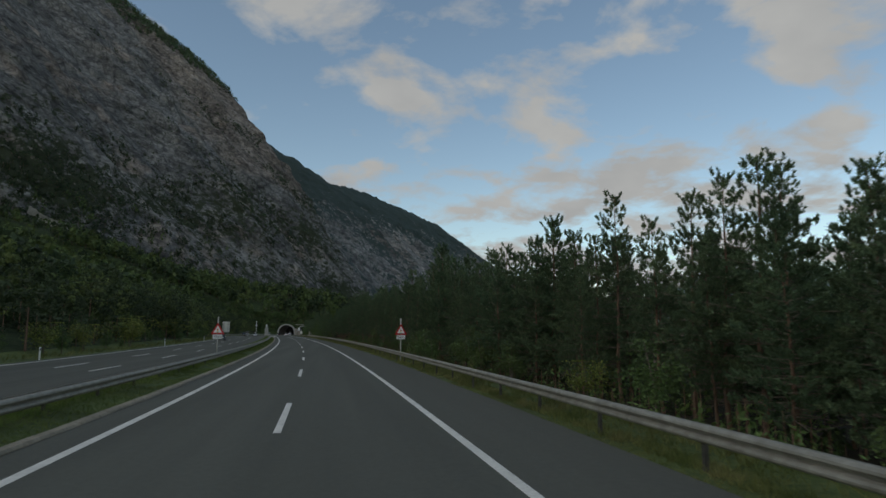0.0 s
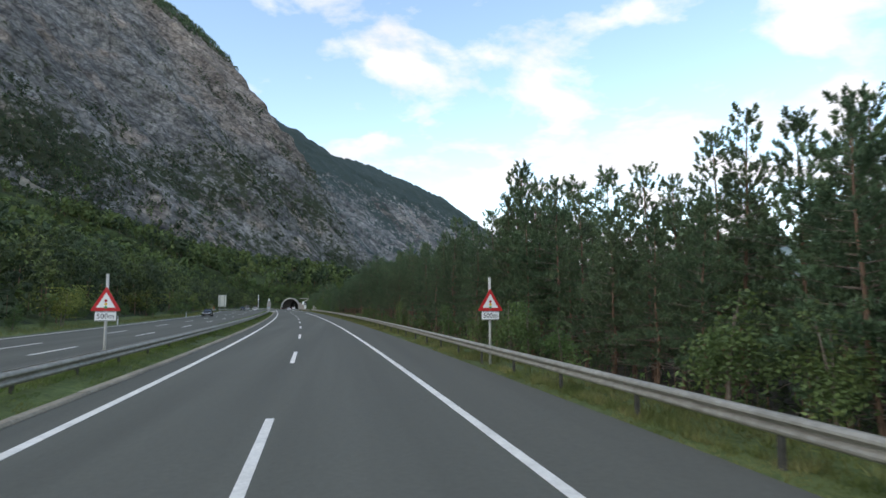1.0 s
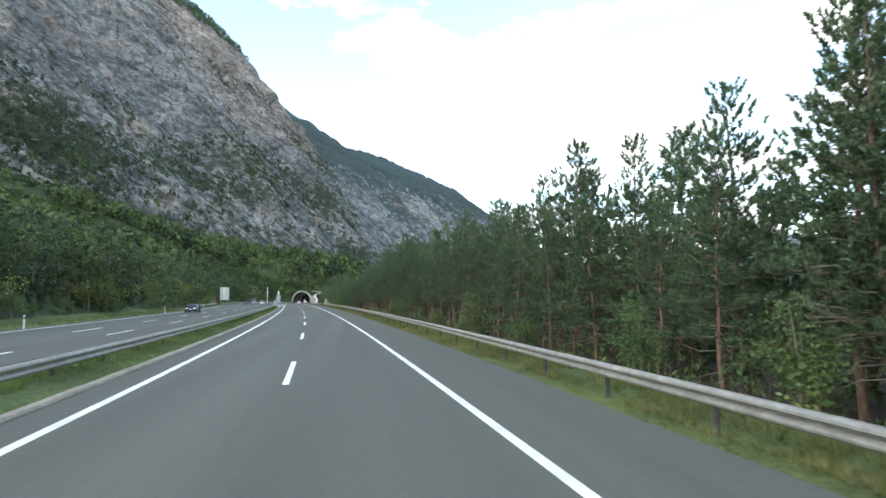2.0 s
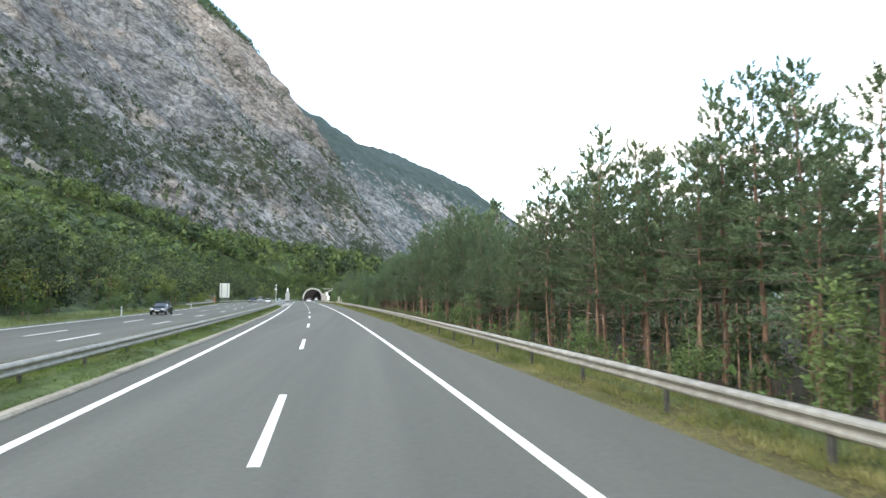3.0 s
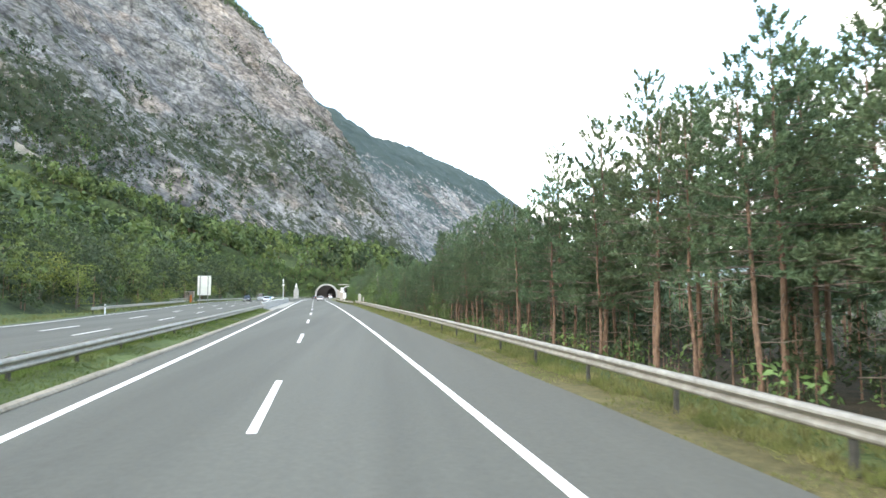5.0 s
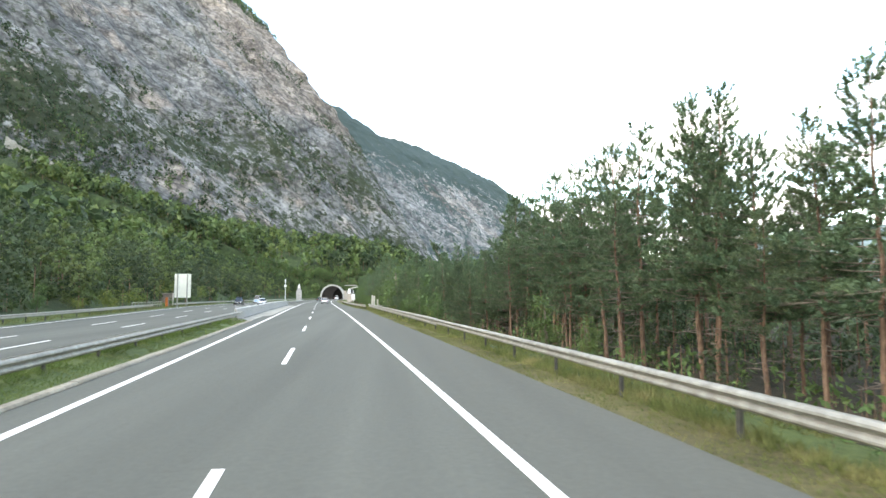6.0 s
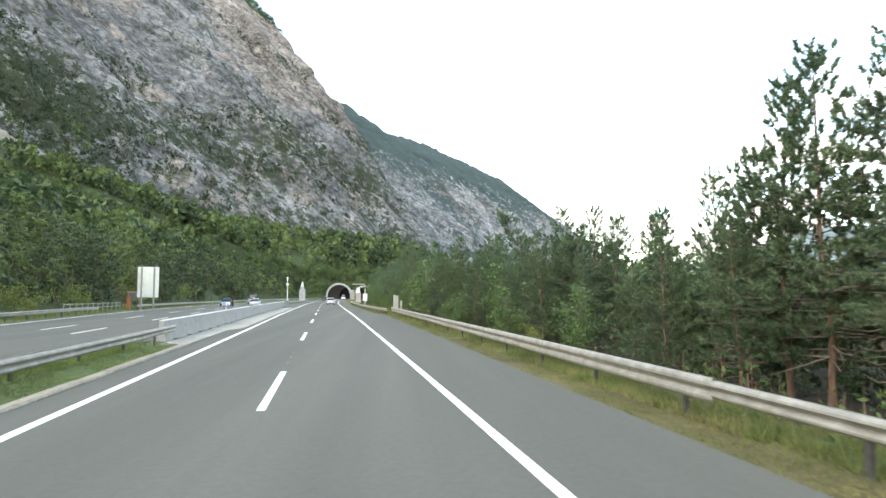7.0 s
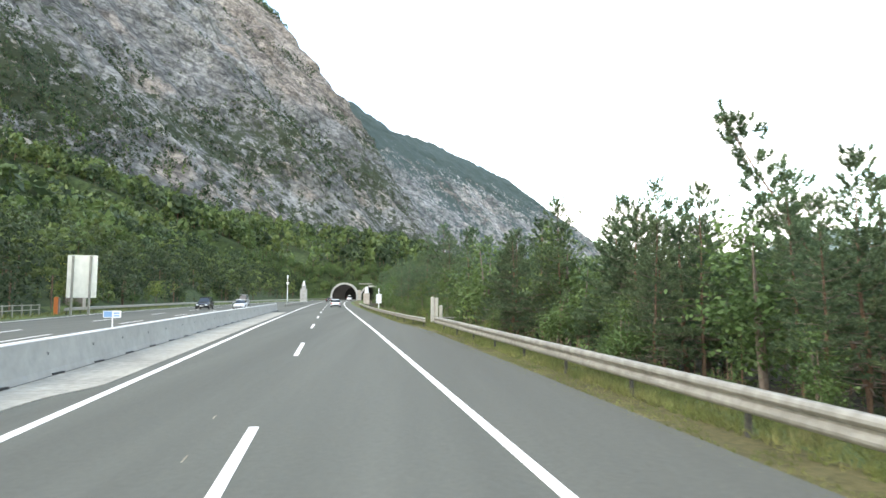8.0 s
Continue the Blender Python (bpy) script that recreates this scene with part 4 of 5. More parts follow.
def leafy_meshes(seed, h, spread, n_leaf, size):
    """Young broad-leaved tree or tall bush: several stems and a ragged crown of leaf sprays."""
    rng = np.random.default_rng(seed)
    stems, blobs = [], []
    for s in range(rng.integers(2, 5)):
        az, out = rng.uniform(0, 2 * np.pi), rng.uniform(0.1, 0.45) * spread
        top = np.array([math.cos(az) * out, math.sin(az) * out, h * rng.uniform(0.65, 0.95)])
        stems.append(tube([(0, 0, -0.4), top * (0.3, 0.3, 0.45) + rng.normal(0, 0.05, 3), top], [0.02 * h, 0.013 * h, 0.004 * h], 6))
        for b in range(7):
            t = rng.uniform(0.3, 1)
            blobs.append(top * (t, t, t) + rng.normal(0, 0.33 * spread, 3) * (1, 1, 0.5))
    blobs = np.array(blobs)
    k = rng.integers(0, len(blobs), n_leaf)
    c = blobs[k] + rng.normal(0, 0.24 * spread, (n_leaf, 3)) * (1, 1, 0.8)
    c[:, 2] = np.clip(c[:, 2], 0.12 * h, h * 1.05)
    return merged(stems), leaf_quads(c, size, rng)


def tree_thing(name, label, pieces, mats, category="tree", group=""):
    """Empty > trunk, branches, crown."""
    e = tagged(new(name), label, category, group)
    if len(pieces) == 3:
        (tv, tf), (bv, bf) = pieces[:2]
        me = mesh_of("trunk", np.concatenate([tv, bv]), np.concatenate([tf, bf + len(tv)]), mats[0], smooth=True)
        me.materials.append(mats[1])
        me.polygons.foreach_set("material_index", (np.arange(len(tf) + len(bf)) >= len(tf)).astype(np.int32))
    else:
        me = mesh_of("trunk", *pieces[0], mats[0], smooth=True)
    part("trunk", me, mats[0], e)
    part("crown", mesh_of("crown", *pieces[-1], mats[-1]), mats[-1], e)
    return e


pine_kinds = []
for s, (h, cf, sp) in enumerate([(13, 0.34, 2.5), (14, 0.4, 2.8), (12, 0.24, 2.4), (13, 0.2, 2.3), (14.5, 0.38, 2.9), (10.5, 0.16, 2.2), (9, 0.12, 2.1), (12, 0.3, 2.6)]):
    k = tree_thing("pine_tree", "tall Scots pine with reddish trunk and dark needles", pine_meshes(100 + s, h, cf, sp, needles=34, twigs=5.6), (BARK, TWIG, NEEDLE), "tree", "roadside pines")
    pine_kinds.append((k, h))
mid_kinds = []
for s, (h, cf, sp) in enumerate([(13, 0.34, 2.5), (12, 0.22, 2.4), (14, 0.36, 2.8), (10.5, 0.16, 2.2)]):
    k = tree_thing("pine_tree", "tall Scots pine in the second row of the wood", pine_meshes(130 + s, h, cf, sp, needles=18, twigs=4.2, size=1.6), (BARK, TWIG, NEEDLE), "tree", "roadside pines")
    mid_kinds.append((k, h))
back_kinds = []
for s, (h, cf, sp) in enumerate([(13, 0.3, 2.6), (14, 0.36, 2.9), (11, 0.2, 2.3)]):
    k = tree_thing("pine_tree", "slender Scots pine deeper in the wood", pine_meshes(150 + s, h, cf, sp, needles=12, twigs=3.2, size=2.3), (BARK, TWIG, NEEDLE), "tree", "roadside pines")
    back_kinds.append((k, h))
leafy_kinds = []
for s, (h, sp, nl, sz) in enumerate([(6, 1.8, 2500, 0.097), (4.5, 1.5, 2000, 0.088), (7.5, 2.1, 3000, 0.105)]):
    k = tree_thing("young_tree", "bushy young broad-leaved tree at the forest edge", leafy_meshes(200 + s, h, sp, nl, sz), (TWIG, LEAF), "tree", "young broad-leaved trees")
    leafy_kinds.append((k, h))
bush_kinds = []
for s, (h, sp, nl, sz) in enumerate([(2.2, 1.2, 1700, 0.06), (1.6, 1.0, 1200, 0.055)]):
    k = tree_thing("bush", "yellow-green bush at the forest edge", leafy_meshes(230 + s, h, sp, nl, sz), (TWIG, SHRUB), "bush", "roadside bushes")
    bush_kinds.append((k, h))

used = set()


def plant(kinds, i, x, y, height, rng):
    """Puts one tree of that kind, scaled to a height; the first use takes the original."""
    src, h = kinds[i]
    s = height / h
    m = pose(x, y, float(ground_z(x, y)) - 0.05, rng.uniform(-2, 2), rng.uniform(-2, 2), rng.uniform(0, 360))
    ob = src if src.name not in used else copy_thing(src, m)
    ob.matrix_basis = m @ Matrix.Diagonal((s, s, s, 1))
    used.add(src.name)
    return ob


# the pines that make the skyline of the wood: distance along the road, height over it
TALL = dict(zip((24, 27, 28.5, 30, 32, 34, 37.3, 39.5, 41.4, 45.3, 46.2, 48.3, 49.6, 51, 52.4, 54.9, 55.8, 58.4, 60.1, 61.8, 63.8, 66.4, 70, 72.8, 74, 75.6, 77.1, 81.4, 88.5, 94.6, 99, 103.1, 105, 107, 109.1),
                (6.6, 7.4, 8.0, 7.7, 7.5, 6.8, 8.5, 7.0, 7.4, 8.2, 8.9, 8.0, 7.5, 7.0, 7.6, 8.5, 8.2, 7.0, 7.9, 7.2, 5.6, 7.9, 9.4, 9.1, 10.2, 11.3, 10.9, 9.3, 9.2, 10.6, 9.5, 8.2, 9.1, 9.5, 9.5)))
TALL.update(zip((112.4, 114, 116.1, 117.8, 120, 122.2, 124.9, 128.9, 130.5, 131.5, 133.3, 135.5, 137.7, 141, 144.4, 147.2, 148.2, 149.5, 153.9, 158.5, 165.4, 170, 175, 181.1, 182.8, 185, 187.3, 188.2, 192.1, 194.1),
                (8.3, 8.9, 8.6, 10.3, 9.6, 9.2, 9.9, 8.5, 7.0, 6.3, 5.8, 7.5, 8.7, 9.1, 10.2, 9.9, 10.9, 11.2, 10.4, 10.6, 11.1, 10.6, 10.2, 8.1, 7.1, 7.0, 9.1, 9.1, 9.2, 9.2)))
TALL.update(zip((195.6, 197.5, 198.4, 200.8, 202.1, 204.6, 207.3, 209, 210.3, 211.8, 213.4, 217, 223.3, 227, 233.5, 235.6, 240.1, 243, 253.9, 262, 279, 290, 304, 312, 400, 540),
                (8.6, 7.3, 8.8, 7.4, 9.3, 8.5, 8.5, 8.8, 8.3, 6.7, 6.3, 5.5, 6.4, 6.9, 5.9, 5.3, 6.2, 6.8, 7.9, 7.0, 8.5, 10.5, 10.5, 9.0, 10.5, 12)))


def wood_height(y):
    """How tall the pines stand along the road."""
    return float(np.interp(y, list(TALL), list(TALL.values())))


trng = random.Random(11)
front = []
for row, (o0, n, yl) in enumerate([(12.2, 92, 410), (15.2, 84, 410), (18.6, 70, 390)]):
    for k in range(n):
        y = 2 + yl * (k + trng.uniform(0.15, 0.85)) / n
        o = o0 + trng.uniform(-0.6, 1.4) + (1.2 if y > 240 else 0)
        front.append((o, y))
for o, y in front:
    x = float(xc(y)) + o
    if y > 214 and trng.random() < (0.35 if y < 246 else 0.62):
        plant(leafy_kinds, trng.randrange(3), x, y, min(trng.uniform(4.5, 8.5), wood_height(y) * 1.05 + 0.6), trng)
    else:
        h = 0.9 + wood_height(y) * trng.choice((0.9, 0.84, 0.76, 0.68) if o < 14.5 else (0.9, 0.83, 0.75, 0.66)) * min(1.2, o / 14)
        bare = 98 < y < 206
        if y > 270 and o <= 17.5:
            plant(mid_kinds if o < 14.4 else back_kinds, trng.randrange(1, 3), x, y, h, trng)
        elif 14.4 < o <= 17.5:
            plant(mid_kinds, trng.choice([0, 2] if bare else [1, 3]), x, y, h, trng)
        elif o > 17.5:
            plant(back_kinds, trng.randrange(3), x, y, h, trng)
        else:
            plant(pine_kinds, trng.choice([0, 1, 4, 7] if bare else [2, 3, 5, 6, 3]), x, y, h, trng)
# the tallest trees along the edge
for y, h in TALL.items():
    if y < 312:
        plant(pine_kinds, trng.choice([0, 1, 4, 7] if 98 < y < 206 else [2, 3, 5, 3]), float(xc(y)) + 14.0, y, h + 0.95, trng)
for k in range(62):
    y = 35 + 330 * (k + trng.uniform(0, 1)) / 62
    x = float(xc(y)) - trng.uniform(23.2, 25.5) + min(0, float(shift(y)))
    if y > 196 and trng.random() < 0.7:
        continue
    plant(bush_kinds if trng.random() < 0.4 else leafy_kinds, trng.randrange(2), x, y, trng.uniform(1.5, 3.9), trng)
for y, o, h in ((269, -27.3, 3.2), (252, -26.2, 2.8), (257, -26.6, 1.9), (213, -28.8, 4.8), (216, -26.0, 4.6), (207, -28.0, 3.6), (178, -26.2, 3.4), (151, -25.6, 3.8), (146, -26.6, 3.0), (118, -26.0, 3.6), (113, -25.4, 2.8), (303, -31.5, 4.2), (310, -32, 3.4), (298, -30.6, 2.6)):
    plant(bush_kinds, trng.randrange(2), float(xc(y)) + o, y, h, trng)
for k in range(52):
    y = 20 + 310 * (k + trng.uniform(0, 1)) / 52
    o = trng.uniform(9.6, 11.2) + (0.8 if y > 225 else 0)
    x = float(xc(y)) + o
    if 90 < y < 212 and trng.random() < 0.62:
        continue
    if trng.random() < 0.9:
        plant(leafy_kinds, trng.randrange(2), x, y, trng.uniform(2.0, 3.6), trng)
    else:
        plant(bush_kinds, trng.randrange(2), x, y, trng.uniform(0.9, 1.8), trng)
# broad low-branched pines in the young wood
for y, o, h in ((222.6, 14.6, 5.6), (225.2, 14.2, 6.6), (228.4, 14.0, 6.0), (230.3, 14.5, 6.4), (247, 14.2, 6.6), (257, 14.0, 7.8), (262, 13.5, 7.4), (244.7, 14.0, 7.0), (241.4, 14.2, 6.6)):
    ob = plant(pine_kinds, trng.choice([5, 6]), float(xc(y)) + o, y, h, trng)
    ob.matrix_basis = ob.matrix_basis @ Matrix.Diagonal((1.35, 1.35, 1.0, 1))
# one half-fallen pine among the young trees
leaning = tree_thing("leaning_pine", "thin pine leaning far over, with sparse needles", pine_meshes(321, 8.9, 0.3, 1.05, needles=30, twigs=6.0, lean=-4.6), (BARK, TWIG, NEEDLE), "tree")
leaning.matrix_basis = pose(*on(17.6, 237.4, -0.9), 0, 0, -8)


# ---- the woods behind ----
def wood_stock(seed, kind, n_leaf):
    """One coarse tree, unit height: where its leaf sprays sit and which way they face. The crown is a heap of leafy clumps."""
    rng = np.random.default_rng(seed)
    nb = {"pine": 13, "spruce": 17, "leafy": 15}[kind]
    t = (np.arange(nb) + rng.uniform(0, 1, nb)) / nb
    if kind == "pine":
        z, env, rb = 0.36 + 0.6 * t, 0.05 + 0.19 * np.sin(np.pi * np.clip(0.2 + 0.75 * t, 0, 1)) * (1 - t) ** 0.35, 0.075 - 0.025 * t
    elif kind == "spruce":
        z, env, rb = 0.1 + 0.86 * t, 0.01 + 0.17 * (1 - t), 0.075 * (1 - t) + 0.022
    else:
        z, env, rb = 0.16 + 0.74 * t, 0.03 + 0.2 * np.sin(np.pi * np.clip(0.15 + 0.8 * t, 0, 1)), 0.12 - 0.03 * t
    a = 2.4 * np.arange(nb) + rng.normal(0, 0.5, nb)
    r = env * rng.uniform(0.55, 1.1, nb)
    hub = np.column_stack([np.cos(a) * r, np.sin(a) * r, z])
    k = rng.choice(nb, n_leaf, p=rb ** 2 / (rb ** 2).sum())
    d = rng.normal(size=(n_leaf, 3)) + np.column_stack([np.cos(a[k]), np.sin(a[k]), np.full(n_leaf, 0.55)]) * 0.75
    d /= np.linalg.norm(d, axis=1, keepdims=True)
    c = hub[k] + d * (rb[k] * rng.uniform(0.7, 1.15, n_leaf))[:, None] * (1, 1, 0.75)
    return c, d


def far_wood(name, label, spots, heights, kinds, n_leaf, size, material, seed, aspect=0.55, stem=0.8):
    """Many trees in one sheet of leaf sprays, with their stems."""
    rng = np.random.default_rng(seed)
    stock = [wood_stock(seed + 50 + i, kinds[i % len(kinds)], n_leaf) for i in range(12)]
    cs, ns, sz, st = [], [], [], []
    for (x, y, z), h in zip(spots, heights):
        c, d = stock[rng.integers(0, 12)]
        a = rng.uniform(0, 2 * np.pi)
        ca, sa = math.cos(a), math.sin(a)
        cs.append(np.column_stack([c[:, 0] * ca - c[:, 1] * sa, c[:, 0] * sa + c[:, 1] * ca, c[:, 2]]) * h * (1.15, 1.15, 1) + (x, y, z - 0.3))
        ns.append(np.column_stack([d[:, 0] * ca - d[:, 1] * sa, d[:, 0] * sa + d[:, 1] * ca, d[:, 2]]))
        sz.append(np.full((n_leaf, 1), size * h / 10))
        st.append(tube([(x, y, z - 0.5), (x, y, z + h * stem)], [0.012 * h, 0.006 * h], 4))
    v, f = leaf_quads(np.concatenate(cs), np.concatenate(sz), rng, aspect, np.concatenate(ns))
    e = tagged(new(name), label, "woods", kind="stuff")
    mats = material if isinstance(material, tuple) else (material,)
    me = mesh_of("crowns", v, f, mats[0])
    if len(mats) > 1:
        for m_ in mats[1:]:
            me.materials.append(m_)
        xy = np.array([(s_[0], s_[1]) for s_ in spots])
        lot = fbm(xy[:, 0] / 22, xy[:, 1] / 22, 0, 3, seed + 3) + rng.uniform(-0.22, 0.22, len(xy))
        me.polygons.foreach_set("material_index", np.repeat(np.digitize(lot, [0.47, 0.68]), n_leaf).astype(np.int32))
    part("crowns", me, mats[0], e)
    v, f = merged(st)
    part("stems", mesh_of("stems", v, f, BARK), BARK, e)
    return e


frng = np.random.default_rng(21)


def scatter(n, o_lo, o_hi, y_lo, y_hi):
    o, y = frng.uniform(o_lo, o_hi, n), frng.uniform(y_lo, y_hi, n)
    x = o + xc(np.clip(y, -60, 600))
    return x, y


x, y = scatter(620, 20, 56, 0, 560)
far_wood("pine_wood", "dense dark pine wood behind the roadside trees", np.column_stack([x, y, ground_z(x, y)]),
         np.array([wood_height(v) for v in y]) * frng.uniform(0.75, 1.0, len(x)), ("pine", "pine", "spruce"), 190, 0.6, NEEDLE, 1, 0.4)
x, y = scatter(470, 19, 52, 0, 430)
far_wood("young_wood", "dark young spruces filling the wood between the trunks", np.column_stack([x, y, ground_z(x, y)]),
         frng.uniform(3.0, 6.5, len(x)), ("spruce", "spruce"), 280, 0.4, NEEDLE, 7, 0.22)
x, y = scatter(760, 13.2, 26, 10, 420)
far_wood("forest_spruces", "small dark spruces growing between the pine trunks", np.column_stack([x, y, ground_z(x, y)]),
         frng.uniform(1.6, 4.2, len(x)), ("spruce", "spruce", "leafy"), 240, 0.42, LEAF_PINE, 27, 0.35)
x, y = scatter(420, 56, 120, -20, 640)
far_wood("valley_wood", "dark pine wood reaching down into the valley", np.column_stack([x, y, ground_z(x, y)]),
         np.array([wood_height(v) for v in y]) * frng.uniform(0.7, 0.95, len(x)), ("pine", "spruce", "leafy"), 90, 0.8, LEAF_PINE, 17, 0.4)
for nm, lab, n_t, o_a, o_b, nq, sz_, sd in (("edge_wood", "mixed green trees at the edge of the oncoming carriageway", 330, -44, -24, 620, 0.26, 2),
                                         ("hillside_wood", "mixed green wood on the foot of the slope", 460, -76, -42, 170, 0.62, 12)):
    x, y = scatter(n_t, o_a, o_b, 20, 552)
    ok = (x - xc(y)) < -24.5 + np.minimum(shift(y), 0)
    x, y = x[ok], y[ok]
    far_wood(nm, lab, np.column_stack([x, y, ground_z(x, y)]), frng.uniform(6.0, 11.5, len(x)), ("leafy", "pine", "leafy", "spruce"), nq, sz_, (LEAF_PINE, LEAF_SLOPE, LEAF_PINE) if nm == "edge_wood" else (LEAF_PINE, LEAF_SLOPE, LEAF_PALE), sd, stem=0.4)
x, y = scatter(3600, -480, -180, 60, 950)
x3, y3 = scatter(3000, -190, -70, 90, 800)
x2, y2 = scatter(1900, -90, 190, 562, 1000)
x, y = np.concatenate([x, x2, x3]), np.concatenate([y, y2, y3])
ok = (NX * x + NY * y > Q_CLIFF - 12) & ~((x > -296) & (x < -222) & (y - 645 - 0.5 * (x + 286) < 24) & (y - 645 - 0.5 * (x + 286) > -62))
x, y = x[ok], y[ok]
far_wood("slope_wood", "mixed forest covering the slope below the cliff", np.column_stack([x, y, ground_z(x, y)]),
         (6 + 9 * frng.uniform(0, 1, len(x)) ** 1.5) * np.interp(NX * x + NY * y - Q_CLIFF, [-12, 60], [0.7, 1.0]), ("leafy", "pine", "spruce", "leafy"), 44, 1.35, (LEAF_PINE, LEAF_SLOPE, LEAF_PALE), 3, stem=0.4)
n_u = 5000
o, y = 8.7 + 36 * frng.uniform(0, 1, n_u) ** 1.6, frng.uniform(0, 340, n_u)
x = o + xc(y)
far_wood("undergrowth", "tangled green undergrowth and seedlings on the forest floor", np.column_stack([x, y, ground_z(x, y)]),
         frng.uniform(0.5, 1.7, n_u) * np.where(o < 11, 0.6, 1.0), ("leafy", "spruce", "leafy"), 28, 0.85, LEAF, 8, 0.4)
x, y = scatter(1700, -64, -24, 30, 420)
ok = (x - xc(y)) < -25.5 + np.minimum(shift(y), 0)
x, y = x[ok], y[ok]
far_wood("slope_undergrowth", "dense shrubs and young trees between the trees of the slope", np.column_stack([x, y, ground_z(x, y)]),
         frng.uniform(1.2, 4.0, len(x)), ("leafy", "spruce", "leafy"), 34, 1.3, (LEAF_PINE, LEAF_PINE, LEAF_SLOPE), 18, 0.45)
x, y = scatter(380, -60, 45, 550.5, 566)
ok = (y > 554) | (np.abs(x - xc(y) + 3.3) > 9) & (np.abs(x - xc(y) - 10.6) > 8)
x, y = x[ok], y[ok]
far_wood("portal_shrubs", "dense shrubs on the bank above the tunnel portals", np.column_stack([x, y, ground_z(x, y)]),
         frng.uniform(2.5, 6, len(x)), ("leafy", "leafy", "pine"), 80, 0.9, LEAF_SLOPE, 9)
# scrub on the ledges of the cliff
i, j = frng.integers(2, cliff_v.shape[0] - 2, 40000), (frng.uniform(0, 1, 40000) ** 1.4 * 215).astype(int) + 4
p = cliff_v[i, j]
den = fbm(p[:, 0] / 60, p[:, 1] / 60, p[:, 2] / 40, 4, 5)
pw = 0.535 * p[:, 0] + 0.845 * p[:, 1]
belt = np.abs(p[:, 2] - 0.05 * pw - 165)
near = np.clip((560 - pw) / 110, 0, 1) * np.clip((265 - p[:, 2]) / 60, 0, 1)
p = p[den > 0.57 + 0.1 * np.clip((p[:, 2] - 200) / 300, 0, 1) - 0.14 * np.clip(1 - belt / 75, 0, 1) * np.clip((900 - pw) / 100, 0, 1) - 0.14 * near][:8000]
far_wood("cliff_scrub", "dark scrub and small pines on the ledges of the cliff", p, frng.uniform(2.5, 6.5, len(p)), ("pine", "leafy"), 9, 2.0, LEAF_PINE, 4)
i, j = frng.integers(2, cliff_v.shape[0] - 2, 1500), (6 + 26 * frng.uniform(0, 1, 1500) ** 2).astype(int)
p = cliff_v[i, j]
p = p[0.535 * p[:, 0] + 0.845 * p[:, 1] < frng.uniform(520, 800, len(p))]
far_wood("cliff_foot_pines", "pines climbing the foot of the cliff", p, frng.uniform(5, 12, len(p)), ("pine", "spruce", "leafy"), 26, 1.3, (LEAF_PINE, LEAF_PINE, LEAF_SLOPE), 14)
i = frng.integers(1, cliff_v.shape[0] - 1, 3200)
p = cliff_v[i, 229 - (30 * frng.uniform(0, 1, 3200) ** 1.4).astype(int)]
far_wood("crest_pines", "small dark pines along the crest of the cliff", p, frng.uniform(7, 14, len(p)), ("spruce", "pine"), 20, 1.5, NEEDLE, 6)


# ---- tunnel portals ----
def arch_pts(r, spring, n=24, flare=0.0):
    """Outline of a horseshoe arch, from one foot over the crown to the other."""
    pts = [(-r - flare, -0.3), (-r, spring * 0.5)]
    for k in range(n + 1):
        a = math.pi - math.pi * k / n
        pts.append((r * math.cos(a), spring + r * math.sin(a)))
    return pts + [(r, spring * 0.5), (r + flare, -0.3)]


def portal(name, label, o, y, r, ring, spring, front, back):
    p = thing(name, *on(o, y), label, "tunnel portal")
    outer, inner = arch_pts(r, spring), arch_pts(r - ring, spring)
    n = len(outer)
    v = [(a, -front, b) for a, b in outer] + [(a, -front, b) for a, b in inner] + [(a, 14, b) for a, b in outer] + [(a, -front + 0.35, b) for a, b in inner]
    f = []
    for i in range(n - 1):
        f += [(i, i + 1, n + i + 1, n + i), (i, 2 * n + i, 2 * n + i + 1, i + 1), (n + i, n + i + 1, 3 * n + i + 1, 3 * n + i)]
    part("arch_ring", mesh_of("arch_ring", v, f, CONCRETE_PALE), CONCRETE_PALE, p, "pale concrete arch ring")
    lin = arch_pts(r - ring - 0.06, spring)
    v = [(a, -front + 0.3, b) for a, b in lin] + [(a, back, b) for a, b in lin]
    f = [(i, i + 1, n + i + 1, n + i) for i in range(n - 1)] + [tuple(range(n, 2 * n))]
    part("lining", mesh_of("lining", v, f, DARK), DARK, p, "tunnel lining coloured near-black for its unlit depth")
    return p


portal("tunnel_portal", "wide round concrete tunnel portal in the wooded hill", -3.3, 550, 7.1, 0.95, 1.9, 5.0, 80)
portal("tunnel_portal", "second smaller concrete tunnel portal partly hidden by trees", 10.6, 551, 6.0, 0.8, 1.7, 4.0, 12)
def headwall(o, y, r, spring, half, top):
    """Wall face round an arch, closed up to a flat top."""
    a = arch_pts(r - 0.1, spring)
    n = len(a)
    edge = []
    for px, pz in a:
        k = max(abs(px) / half, (pz + 0.3) / (top + 0.3), 1e-3)
        edge.append((px / k, (pz + 0.3) / k - 0.3))
    v = [(px, 0, pz) for px, pz in a] + [(px, 0, pz) for px, pz in edge] + [(px, 0.5, pz) for px, pz in edge]
    f = [(i, i + 1, n + i + 1, n + i) for i in range(n - 1)] + [(n + i, n + i + 1, 2 * n + i + 1, 2 * n + i) for i in range(n - 1)]
    w = new("headwall", mesh_of("headwall", v, f, MOSS))
    w.matrix_basis = pose(*on(o, y))
    return tagged(w, "mossy overgrown headwall round the tunnel arch", "wall")


